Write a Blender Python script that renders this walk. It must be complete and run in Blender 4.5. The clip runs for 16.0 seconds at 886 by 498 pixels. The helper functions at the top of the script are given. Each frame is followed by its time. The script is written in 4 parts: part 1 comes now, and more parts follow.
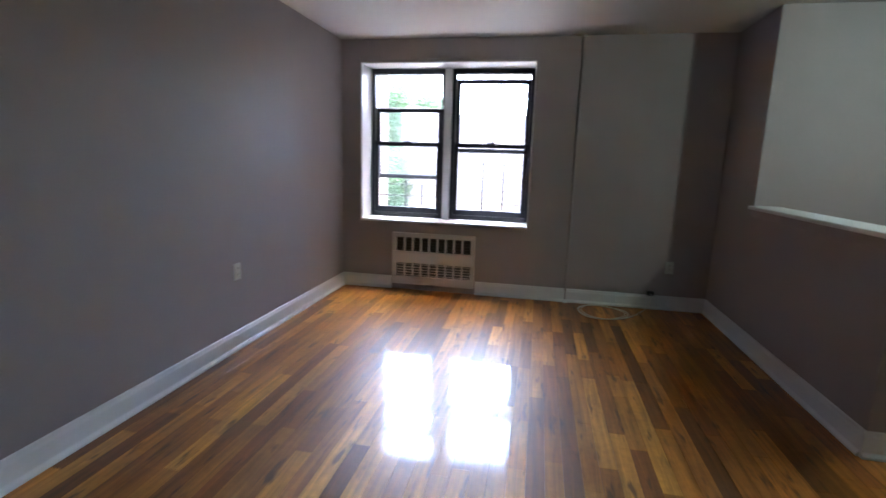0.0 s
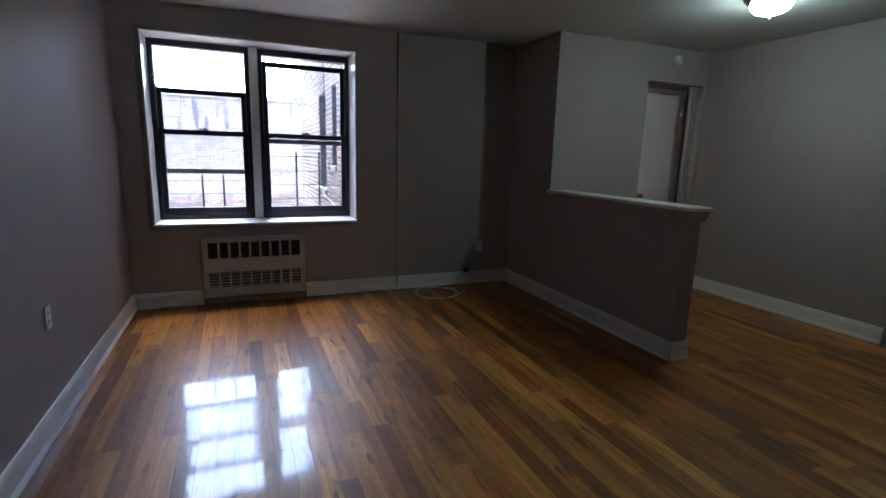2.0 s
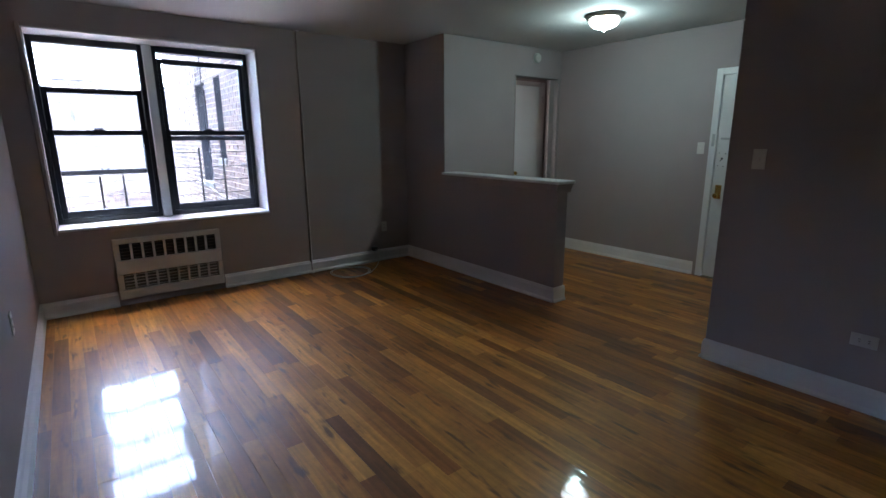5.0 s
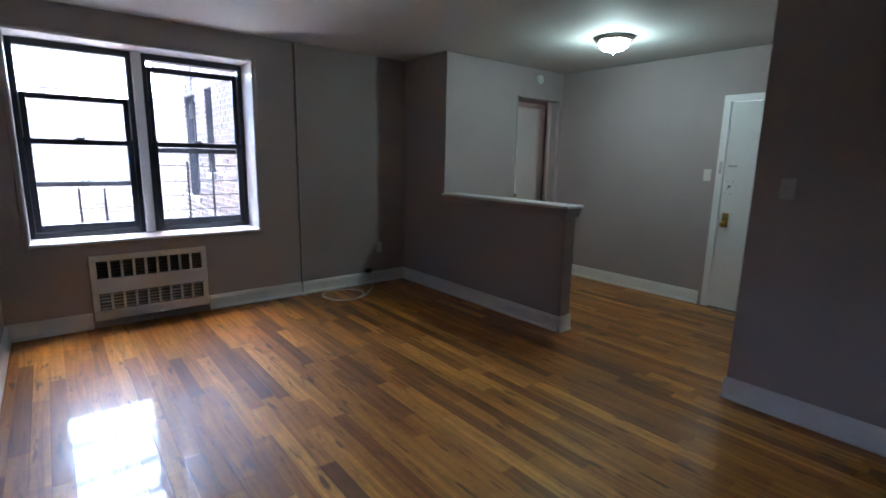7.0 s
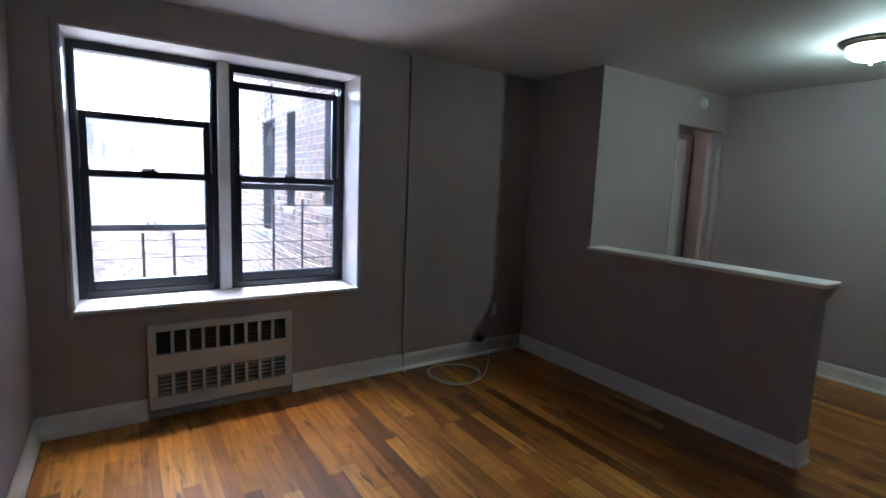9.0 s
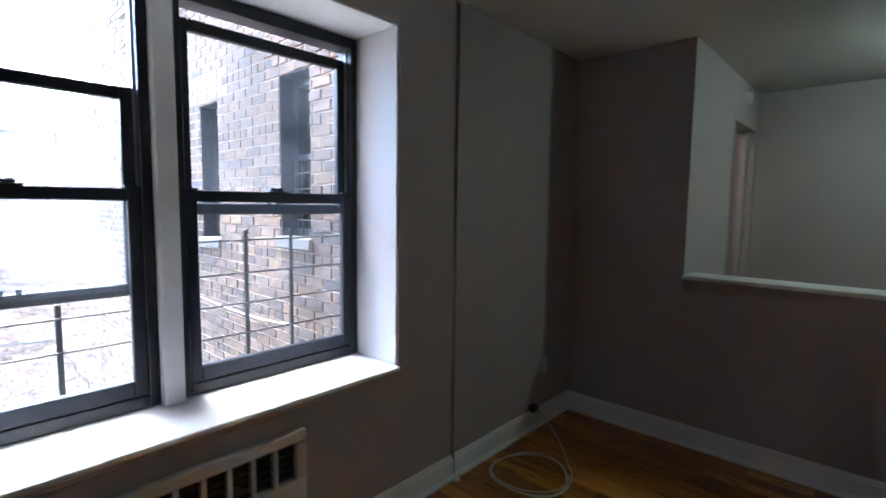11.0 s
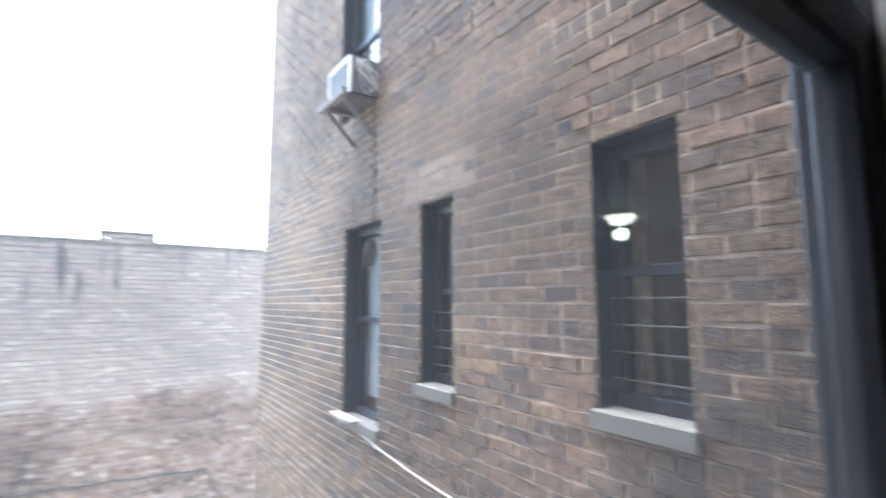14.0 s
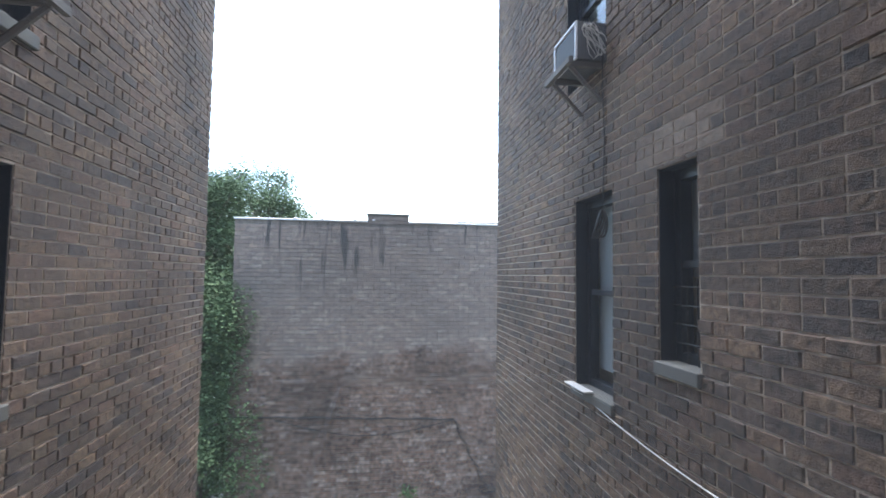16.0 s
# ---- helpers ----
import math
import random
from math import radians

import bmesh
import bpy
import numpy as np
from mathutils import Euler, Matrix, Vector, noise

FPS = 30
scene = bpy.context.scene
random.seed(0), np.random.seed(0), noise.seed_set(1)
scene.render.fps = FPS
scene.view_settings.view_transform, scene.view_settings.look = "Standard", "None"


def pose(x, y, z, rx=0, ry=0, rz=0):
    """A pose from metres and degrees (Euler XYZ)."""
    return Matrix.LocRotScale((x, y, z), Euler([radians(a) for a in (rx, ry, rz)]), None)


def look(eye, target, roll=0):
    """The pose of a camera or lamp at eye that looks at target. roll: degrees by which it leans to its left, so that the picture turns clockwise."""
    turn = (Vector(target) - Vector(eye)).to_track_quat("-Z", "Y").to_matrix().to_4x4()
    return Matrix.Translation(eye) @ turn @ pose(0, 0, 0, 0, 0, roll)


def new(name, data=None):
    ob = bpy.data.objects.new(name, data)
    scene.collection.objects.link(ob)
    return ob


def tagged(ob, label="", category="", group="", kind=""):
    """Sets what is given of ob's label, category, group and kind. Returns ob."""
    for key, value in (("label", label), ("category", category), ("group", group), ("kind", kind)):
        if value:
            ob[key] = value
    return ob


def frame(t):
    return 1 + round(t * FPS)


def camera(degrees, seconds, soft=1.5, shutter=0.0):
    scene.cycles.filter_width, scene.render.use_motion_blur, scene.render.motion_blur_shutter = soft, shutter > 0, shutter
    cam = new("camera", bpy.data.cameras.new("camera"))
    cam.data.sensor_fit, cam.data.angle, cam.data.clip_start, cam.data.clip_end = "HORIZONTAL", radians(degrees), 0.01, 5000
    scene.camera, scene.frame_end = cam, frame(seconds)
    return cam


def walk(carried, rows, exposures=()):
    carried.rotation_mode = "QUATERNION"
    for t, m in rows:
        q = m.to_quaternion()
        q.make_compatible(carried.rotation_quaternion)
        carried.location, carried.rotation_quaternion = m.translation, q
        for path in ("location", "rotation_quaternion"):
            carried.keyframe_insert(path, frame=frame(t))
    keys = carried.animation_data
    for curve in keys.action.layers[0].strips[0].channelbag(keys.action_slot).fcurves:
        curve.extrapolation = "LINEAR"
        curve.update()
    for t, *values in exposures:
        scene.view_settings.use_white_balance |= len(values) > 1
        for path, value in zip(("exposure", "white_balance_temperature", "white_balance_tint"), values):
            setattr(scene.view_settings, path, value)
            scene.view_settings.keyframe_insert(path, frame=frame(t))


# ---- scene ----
cam = camera(85.0, 16.0, soft=1.5, shutter=0.5)
# seconds, x, y, z, yaw, pitch, roll
PATH = [
    (0.0, 0.152, 0.566, 1.341, 11.18, -10.35, -1.68),
    (0.5, -0.129, 0.723, 1.347, 0.63, -11.47, -1.09),
    (1.0, -0.415, 0.655, 1.331, -9.52, -10.37, -2.04),
    (1.5, -0.641, 0.730, 1.366, -16.59, -11.60, -0.56),
    (2.0, -0.959, 0.718, 1.366, -22.45, -10.97, -1.62),
    (2.5, -1.126, 0.706, 1.413, -24.78, -9.48, -1.62),
    (3.0, -1.412, 0.709, 1.450, -27.89, -8.63, -0.04),
    (3.5, -1.499, 0.573, 1.410, -34.70, -11.78, 0.26),
    (4.0, -1.555, 0.418, 1.427, -38.34, -12.59, 1.19),
    (6.5, -1.455, 0.358, 1.435, -36.20, -13.36, -1.03),
    (7.0, -1.488, 0.625, 1.430, -38.99, -10.59, -1.15),
    (7.5, -1.449, 0.839, 1.431, -33.78, -9.20, -1.39),
    (8.0, -1.414, 1.143, 1.501, -31.36, -7.43, -2.31),
    (10.5, -1.381, 3.338, 1.519, -43.37, -6.80, -1.41),
    (11.0, -1.428, 3.704, 1.481, -47.56, -5.20, -0.80),
    (11.5, -1.458, 4.159, 1.542, -47.23, -4.30, -2.90),
    (12.0, -1.429, 4.478, 1.585, -48.81, -4.60, -2.90),
    (12.5, -1.341, 4.827, 1.579, -42.88, -0.90, -5.00),
    (12.8, -1.388, 5.025, 1.565, -44.54, 2.10, -3.20),
    (13.0, -1.419, 5.157, 1.557, -45.65, 4.00, -2.00),
    (13.5, -1.405, 5.395, 1.588, -46.09, 3.20, -1.10),
    (14.0, -1.323, 5.594, 1.670, -34.56, 6.43, 0.06),
    (14.5, -1.322, 5.565, 1.695, -14.95, 4.67, 1.28),
    (15.0, -1.355, 5.561, 1.661, -7.10, 3.87, -0.13),
    (15.5, -1.345, 5.562, 1.663, -5.70, 3.53, -0.58),
    (16.0, -1.360, 5.554, 1.659, -8.03, 3.16, -0.71),
]
EXPOSURES = [
    (0.0, 6.80, 6060, 14), (1.0, 6.15, 6000, 14), (2.0, 5.65, 5950, 15), (3.5, 5.80, 5820, 15), (7.0, 6.50, 5780, 15), (8.0, 6.35, 5780, 15),
    (10.5, 6.22, 5880, 9), (11.5, 6.12, 6040, 7), (12.5, 5.53, 6500, 6), (13.5, 4.98, 6750, 7), (14.0, 4.80, 6700, 6), (14.5, 4.47, 6500, 6),
    (15.0, 3.92, 6450, 6), (15.5, 3.50, 6400, 6), (16.0, 3.06, 6400, 6)]
walk(cam, [(t, pose(x, y, z, 90 + pitch, roll, yaw)) for t, x, y, z, yaw, pitch, roll in PATH], EXPOSURES)

# ---- world and sun ----
world = bpy.data.worlds.new("sky")
scene.world = world
world.use_nodes = True
wt = world.node_tree
sky = wt.nodes.new("ShaderNodeTexSky")
sky.sky_type = "NISHITA"
sky.sun_disc = False
sky.sun_elevation = radians(80)
sky.sun_rotation = radians(35)
sky.air_density, sky.dust_density, sky.ozone_density = 1.0, 2.5, 1.0
wt.nodes["Background"].inputs["Strength"].default_value = 0.15
wt.links.new(sky.outputs[0], wt.nodes["Background"].inputs["Color"])
sun = new("sun", bpy.data.lights.new("sun", "SUN"))
sun.data.energy, sun.data.angle, sun.data.color = 0.45, radians(35), (1.0, 0.98, 0.96)
sun.matrix_world = look((1.0, 7.4, 20.0), (0.0, 6.0, 2.0))

# ---- materials ----
def mat(name, col, rough=0.5, metal=0.0, var=0.08, scale=3.0, fine=60.0, bump=0.02, coat=0.0, rand="", big=0.0, tints=(), spec=0.5):
    """A painted or solid surface: two scales of variation in colour and gloss, a fine bump, and a shift of tone per piece."""
    m = bpy.data.materials.new(name)
    m.use_nodes = True
    nt = m.node_tree
    N, L = nt.nodes, nt.links
    b = N["Principled BSDF"]
    b.inputs["Metallic"].default_value = metal
    b.inputs["Coat Weight"].default_value = coat
    b.inputs["Coat Roughness"].default_value = 0.05
    b.inputs["Specular IOR Level"].default_value = spec
    tc = N.new("ShaderNodeNewGeometry")
    n1, n2 = N.new("ShaderNodeTexNoise"), N.new("ShaderNodeTexNoise")
    n1.inputs["Scale"].default_value, n2.inputs["Scale"].default_value = scale, fine
    n1.inputs["Detail"].default_value = 5
    for n in (n1, n2):
        L.new(tc.outputs["Position"], n.inputs["Vector"])
    add = N.new("ShaderNodeMath"); add.operation = "MULTIPLY_ADD"
    L.new(n2.outputs["Fac"], add.inputs[0]); add.inputs[1].default_value = 0.5
    L.new(n1.outputs["Fac"], add.inputs[2])
    mr = N.new("ShaderNodeMapRange")
    mr.inputs[1].default_value, mr.inputs[2].default_value = 0.45, 1.05
    mr.inputs[3].default_value, mr.inputs[4].default_value = 1 - var, 1 + var
    L.new(add.outputs[0], mr.inputs[0])
    if rand:
        if rand == "island":
            src = N.new("ShaderNodeNewGeometry").outputs["Random Per Island"]
        else:
            src = N.new("ShaderNodeObjectInfo").outputs["Random"]
        ramp = N.new("ShaderNodeValToRGB")
        ramp.color_ramp.interpolation = "LINEAR"
        cols = tints or (col, col)
        while len(ramp.color_ramp.elements) < len(cols):
            ramp.color_ramp.elements.new(0.5)
        for i, c in enumerate(cols):
            ramp.color_ramp.elements[i].position = i / max(1, len(cols) - 1)
            ramp.color_ramp.elements[i].color = (*c, 1)
        L.new(src, ramp.inputs[0])
        base = ramp.outputs[0]
    else:
        rgb = N.new("ShaderNodeRGB")
        rgb.outputs[0].default_value = (*col, 1)
        base = rgb.outputs[0]
    mul = N.new("ShaderNodeVectorMath"); mul.operation = "SCALE"
    L.new(base, mul.inputs[0]); L.new(mr.outputs[0], mul.inputs["Scale"])
    if big:
        n3 = N.new("ShaderNodeTexNoise"); n3.inputs["Scale"].default_value = 0.9; n3.inputs["Detail"].default_value = 4
        L.new(tc.outputs["Position"], n3.inputs["Vector"])
        m3 = N.new("ShaderNodeMapRange")
        m3.inputs[1].default_value, m3.inputs[2].default_value = 0.32, 0.68
        m3.inputs[3].default_value, m3.inputs[4].default_value = 1 - big, 1 + big
        L.new(n3.outputs["Fac"], m3.inputs[0])
        mul3 = N.new("ShaderNodeVectorMath"); mul3.operation = "SCALE"
        L.new(mul.outputs[0], mul3.inputs[0]); L.new(m3.outputs[0], mul3.inputs["Scale"])
        mul = mul3
    L.new(mul.outputs[0], b.inputs["Base Color"])
    rr = N.new("ShaderNodeMapRange")
    rr.inputs[3].default_value, rr.inputs[4].default_value = max(0.02, rough * 0.8), min(1, rough * 1.2)
    L.new(n1.outputs["Fac"], rr.inputs[0]); L.new(rr.outputs[0], b.inputs["Roughness"])
    if bump:
        bp = N.new("ShaderNodeBump")
        bp.inputs["Strength"].default_value = min(1.0, bump * 10)
        bp.inputs["Distance"].default_value = bump * 0.05
        L.new(add.outputs[0], bp.inputs["Height"]); L.new(bp.outputs[0], b.inputs["Normal"])
    return m


PAINT = mat("wall_paint", (0.325, 0.283, 0.284), 0.68, spec=0.3, var=0.06, scale=1.2, fine=180, bump=0.02)
WHITE = mat("white_gloss_paint", (0.69, 0.69, 0.70), 0.32, var=0.05, scale=4, fine=90, bump=0.01)
CEIL = mat("ceiling_paint", (0.49, 0.47, 0.465), 0.75, var=0.04, scale=1.0, fine=120, bump=0.02)
DOORW = mat("door_paint", (0.68, 0.68, 0.69), 0.35, var=0.05, scale=2, fine=80, bump=0.01)
BLACK = mat("dark_aluminium", (0.012, 0.015, 0.022), 0.38, var=0.25, scale=6, fine=150, bump=0.005)
# Near-black: black cables and boxes, also the darkness behind grilles and court panes.
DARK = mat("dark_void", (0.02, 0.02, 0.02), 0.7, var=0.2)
GREYM = mat("grey_iron", (0.06, 0.055, 0.05), 0.5, metal=0.6, var=0.25, fine=120)
BRASS = mat("brass", (0.62, 0.42, 0.12), 0.25, metal=1.0, var=0.12, fine=80)
NICKEL = mat("nickel", (0.5, 0.47, 0.42), 0.3, metal=1.0, var=0.1)
PLASTIC = mat("white_plastic", (0.60, 0.59, 0.56), 0.35, var=0.03)
CABLE = mat("cable_sheath", (0.62, 0.6, 0.55), 0.5, var=0.05)
RADPAINT = mat("radiator_paint", (0.52, 0.50, 0.51), 0.5, var=0.06, scale=5, fine=90, bump=0.01)
RADSHADE = mat("grille_slot_shade", (0.15, 0.145, 0.145), 0.6, var=0.15, scale=6, fine=90)
PANE_SKY = mat("pane_sky_tone", (0.33, 0.37, 0.39), 0.8, var=0.08)
STONE = mat("sill_stone", (0.125, 0.122, 0.11), 0.8, var=0.2, scale=8, fine=60, bump=0.05)
MORTAR = mat("mortar", (0.45, 0.37, 0.29), 0.95, var=0.5, scale=9, fine=120, bump=0.12, big=0.25)
CONC = mat("concrete", (0.30, 0.31, 0.28), 0.9, var=0.2, scale=2, fine=40, bump=0.05)
GALV = mat("galvanised_steel", (0.42, 0.43, 0.44), 0.45, metal=0.7, var=0.15)
BRICK_T = ((0.0669, 0.0492, 0.0393), (0.1158, 0.0746, 0.0502), (0.1354, 0.0881, 0.0561), (0.0960, 0.0669, 0.0477), (0.1508, 0.1000, 0.0619), (0.0754, 0.0559, 0.0443), (0.1285, 0.0796, 0.0544), (0.1045, 0.0728, 0.0510), (0.0565, 0.0440, 0.0385), (0.1217, 0.0863, 0.0577))
BRICK_P = mat("brick_single", BRICK_T[0], 0.94, var=0.85, scale=28, fine=150, bump=0.2, big=0.38, rand="object", tints=BRICK_T)
BRICK_R = mat("brick_repair", (0.21, 0.165, 0.125), 0.94, var=0.5, scale=28, fine=150, bump=0.2, rand="object", tints=((0.165, 0.118, 0.085), (0.215, 0.168, 0.128), (0.14, 0.10, 0.076)))
BRICK_J = mat("brick_joined", BRICK_T[0], 0.94, var=0.85, scale=28, fine=150, bump=0.2, big=0.38, rand="island", tints=BRICK_T)
OLD_T = ((0.0602, 0.0390, 0.0299), (0.0953, 0.0595, 0.0435), (0.1103, 0.0755, 0.0581), (0.0828, 0.0526, 0.0382), (0.1505, 0.1145, 0.0933), (0.0652, 0.0412, 0.0311), (0.0953, 0.0641, 0.0489))


def old_brick(name, tints, wash=0.55):
    """Weathered brick of the rear wall: pale lime wash towards the top, red lower down, dark runs of soot below the coping."""
    m = mat(name, tints[0], 0.95, var=0.75, scale=14, fine=70, bump=0.12, big=0.3, rand="island", tints=tints)
    nt = m.node_tree
    N, L = nt.nodes, nt.links
    b = N["Principled BSDF"]
    src = b.inputs["Base Color"].links[0].from_socket
    tc = N.new("ShaderNodeNewGeometry")
    sep = N.new("ShaderNodeSeparateXYZ"); L.new(tc.outputs["Position"], sep.inputs[0])
    # lime wash: ragged lower edge near z = 0.6
    nz = N.new("ShaderNodeTexNoise"); nz.inputs["Scale"].default_value = 1.3; nz.inputs["Detail"].default_value = 8
    L.new(tc.outputs["Position"], nz.inputs["Vector"])
    ma = N.new("ShaderNodeMath"); ma.operation = "MULTIPLY_ADD"
    L.new(nz.outputs["Fac"], ma.inputs[0]); ma.inputs[1].default_value = 1.6
    L.new(sep.outputs["Z"], ma.inputs[2])
    mr = N.new("ShaderNodeMapRange"); mr.inputs[1].default_value, mr.inputs[2].default_value = 0.75, 1.15
    mr.inputs[4].default_value = wash
    L.new(ma.outputs[0], mr.inputs[0])
    mix = N.new("ShaderNodeMix"); mix.data_type = "RGBA"
    L.new(mr.outputs[0], mix.inputs["Factor"]); L.new(src, mix.inputs["A"])
    mix.inputs["B"].default_value = (0.27, 0.235, 0.21, 1)
    # pale lime blotches
    nb = N.new("ShaderNodeTexNoise"); nb.inputs["Scale"].default_value = 6.0; nb.inputs["Detail"].default_value = 10; nb.inputs["Roughness"].default_value = 0.75
    mb = N.new("ShaderNodeMapping"); mb.inputs["Scale"].default_value = (0.6, 1.0, 2.4)
    L.new(tc.outputs["Position"], mb.inputs["Vector"]); L.new(mb.outputs[0], nb.inputs["Vector"])
    rb = N.new("ShaderNodeMapRange"); rb.inputs[1].default_value, rb.inputs[2].default_value = 0.56, 0.68
    rb.inputs[4].default_value = wash
    L.new(nb.outputs["Fac"], rb.inputs[0])
    mixb = N.new("ShaderNodeMix"); mixb.data_type = "RGBA"
    L.new(rb.outputs[0], mixb.inputs["Factor"]); L.new(mix.outputs["Result"], mixb.inputs["A"])
    mixb.inputs["B"].default_value = (0.40, 0.365, 0.34, 1)
    mix = mixb
    # runs: narrow in x, long in z
    mp = N.new("ShaderNodeMapping"); mp.inputs["Scale"].default_value = (8.5, 1.0, 0.6)
    L.new(tc.outputs["Position"], mp.inputs["Vector"])
    ns = N.new("ShaderNodeTexNoise"); ns.inputs["Scale"].default_value = 1.0; ns.inputs["Detail"].default_value = 6
    L.new(mp.outputs[0], ns.inputs["Vector"])
    r1 = N.new("ShaderNodeMapRange"); r1.inputs[1].default_value, r1.inputs[2].default_value = 0.545, 0.575
    L.new(ns.outputs["Fac"], r1.inputs[0])
    r2 = N.new("ShaderNodeMapRange"); r2.inputs[1].default_value, r2.inputs[2].default_value = 1.1, 1.9
    L.new(sep.outputs["Z"], r2.inputs[0])
    # the runs come in groups of uneven length
    mg = N.new("ShaderNodeMapping"); mg.inputs["Scale"].default_value = (1.0, 1.0, 0.5)
    ng = N.new("ShaderNodeTexNoise"); ng.inputs["Scale"].default_value = 1.7; ng.inputs["Detail"].default_value = 3
    L.new(tc.outputs["Position"], mg.inputs["Vector"]); L.new(mg.outputs[0], ng.inputs["Vector"])
    rg = N.new("ShaderNodeMapRange"); rg.inputs[1].default_value, rg.inputs[2].default_value = 0.46, 0.56
    L.new(ng.outputs["Fac"], rg.inputs[0])
    mh = N.new("ShaderNodeMath"); mh.operation = "MULTIPLY"
    L.new(r1.outputs[0], mh.inputs[0]); L.new(rg.outputs[0], mh.inputs[1])
    mu = N.new("ShaderNodeMath"); mu.operation = "MULTIPLY"
    L.new(mh.outputs[0], mu.inputs[0]); L.new(r2.outputs[0], mu.inputs[1])
    mix2 = N.new("ShaderNodeMix"); mix2.data_type = "RGBA"
    L.new(mu.outputs[0], mix2.inputs["Factor"]); L.new(mix.outputs["Result"], mix2.inputs["A"])
    mix2.inputs["B"].default_value = (0.055, 0.05, 0.048, 1)
    L.new(mix2.outputs["Result"], b.inputs["Base Color"])
    return m


OLDBRICK = old_brick("old_brick", OLD_T, 0.36)
OLDMORTAR = old_brick("old_mortar", ((0.075, 0.062, 0.053), (0.09, 0.075, 0.063)), 0.12)
WOOD_T = ((0.1701, 0.0454, 0.0059), (0.4042, 0.1428, 0.0174), (0.2745, 0.0865, 0.0098), (0.5201, 0.2107, 0.0284), (0.2115, 0.0611, 0.0083), (0.4478, 0.1660, 0.0208), (0.1182, 0.0352, 0.0066), (0.3567, 0.1255, 0.0146), (0.5676, 0.2370, 0.0346), (0.1834, 0.0514, 0.0069))


def wood(name, rand):
    """Varnished oak strip: grain along y, dark knots, a glossy wavy coat."""
    m = mat(name, WOOD_T[0], 0.44, var=0.26, scale=3, fine=30, bump=0.0, rand=rand, tints=WOOD_T, coat=0.0, spec=0.6)
    nt = m.node_tree
    N, L = nt.nodes, nt.links
    b = N["Principled BSDF"]
    src = b.inputs["Base Color"].links[0].from_socket
    geo = N.new("ShaderNodeNewGeometry")
    mp = N.new("ShaderNodeMapping"); mp.inputs["Scale"].default_value = (34, 2.0, 1)
    L.new(geo.outputs["Position"], mp.inputs["Vector"])
    g = N.new("ShaderNodeTexNoise"); g.inputs["Scale"].default_value = 1.0; g.inputs["Detail"].default_value = 6
    g.inputs["Distortion"].default_value = 0.6
    L.new(mp.outputs[0], g.inputs["Vector"])
    gr = N.new("ShaderNodeMapRange"); gr.inputs[1].default_value, gr.inputs[2].default_value = 0.3, 0.7
    gr.inputs[3].default_value, gr.inputs[4].default_value = 0.62, 1.28
    L.new(g.outputs["Fac"], gr.inputs[0])
    sc = N.new("ShaderNodeVectorMath"); sc.operation = "SCALE"
    L.new(src, sc.inputs[0]); L.new(gr.outputs[0], sc.inputs["Scale"])
    # knots and dark mineral streaks
    mk = N.new("ShaderNodeMapping"); mk.inputs["Scale"].default_value = (22, 4.2, 1)
    L.new(geo.outputs["Position"], mk.inputs["Vector"])
    kn = N.new("ShaderNodeTexNoise"); kn.inputs["Scale"].default_value = 1.0; kn.inputs["Detail"].default_value = 2
    L.new(mk.outputs[0], kn.inputs["Vector"])
    kr = N.new("ShaderNodeMapRange"); kr.inputs[1].default_value, kr.inputs[2].default_value = 0.60, 0.71
    kr.inputs[4].default_value = 0.78
    L.new(kn.outputs["Fac"], kr.inputs[0])
    mx = N.new("ShaderNodeMix"); mx.data_type = "RGBA"
    L.new(kr.outputs[0], mx.inputs["Factor"]); L.new(sc.outputs[0], mx.inputs["A"])
    mx.inputs["B"].default_value = (0.045, 0.018, 0.008, 1)
    L.new(mx.outputs["Result"], b.inputs["Base Color"])
    b.inputs["Specular Tint"].default_value = (1.0, 0.60, 0.22, 1)   # light through the amber varnish
    b.inputs["Coat Weight"].default_value = 0.5
    b.inputs["Coat Roughness"].default_value = 0.065
    # slow waves of the varnish
    wv = N.new("ShaderNodeTexNoise"); wv.inputs["Scale"].default_value = 9.0; wv.inputs["Detail"].default_value = 2
    mw = N.new("ShaderNodeMapping"); mw.inputs["Scale"].default_value = (2.0, 0.5, 1)
    L.new(geo.outputs["Position"], mw.inputs["Vector"]); L.new(mw.outputs[0], wv.inputs["Vector"])
    bp = N.new("ShaderNodeBump"); bp.inputs["Strength"].default_value = 0.35; bp.inputs["Distance"].default_value = 0.002
    L.new(wv.outputs["Fac"], bp.inputs["Height"])
    L.new(bp.outputs[0], b.inputs["Coat Normal"])
    return m


WOOD_P, WOOD_J = wood("oak_strip_single", "object"), wood("oak_strip_joined", "island")


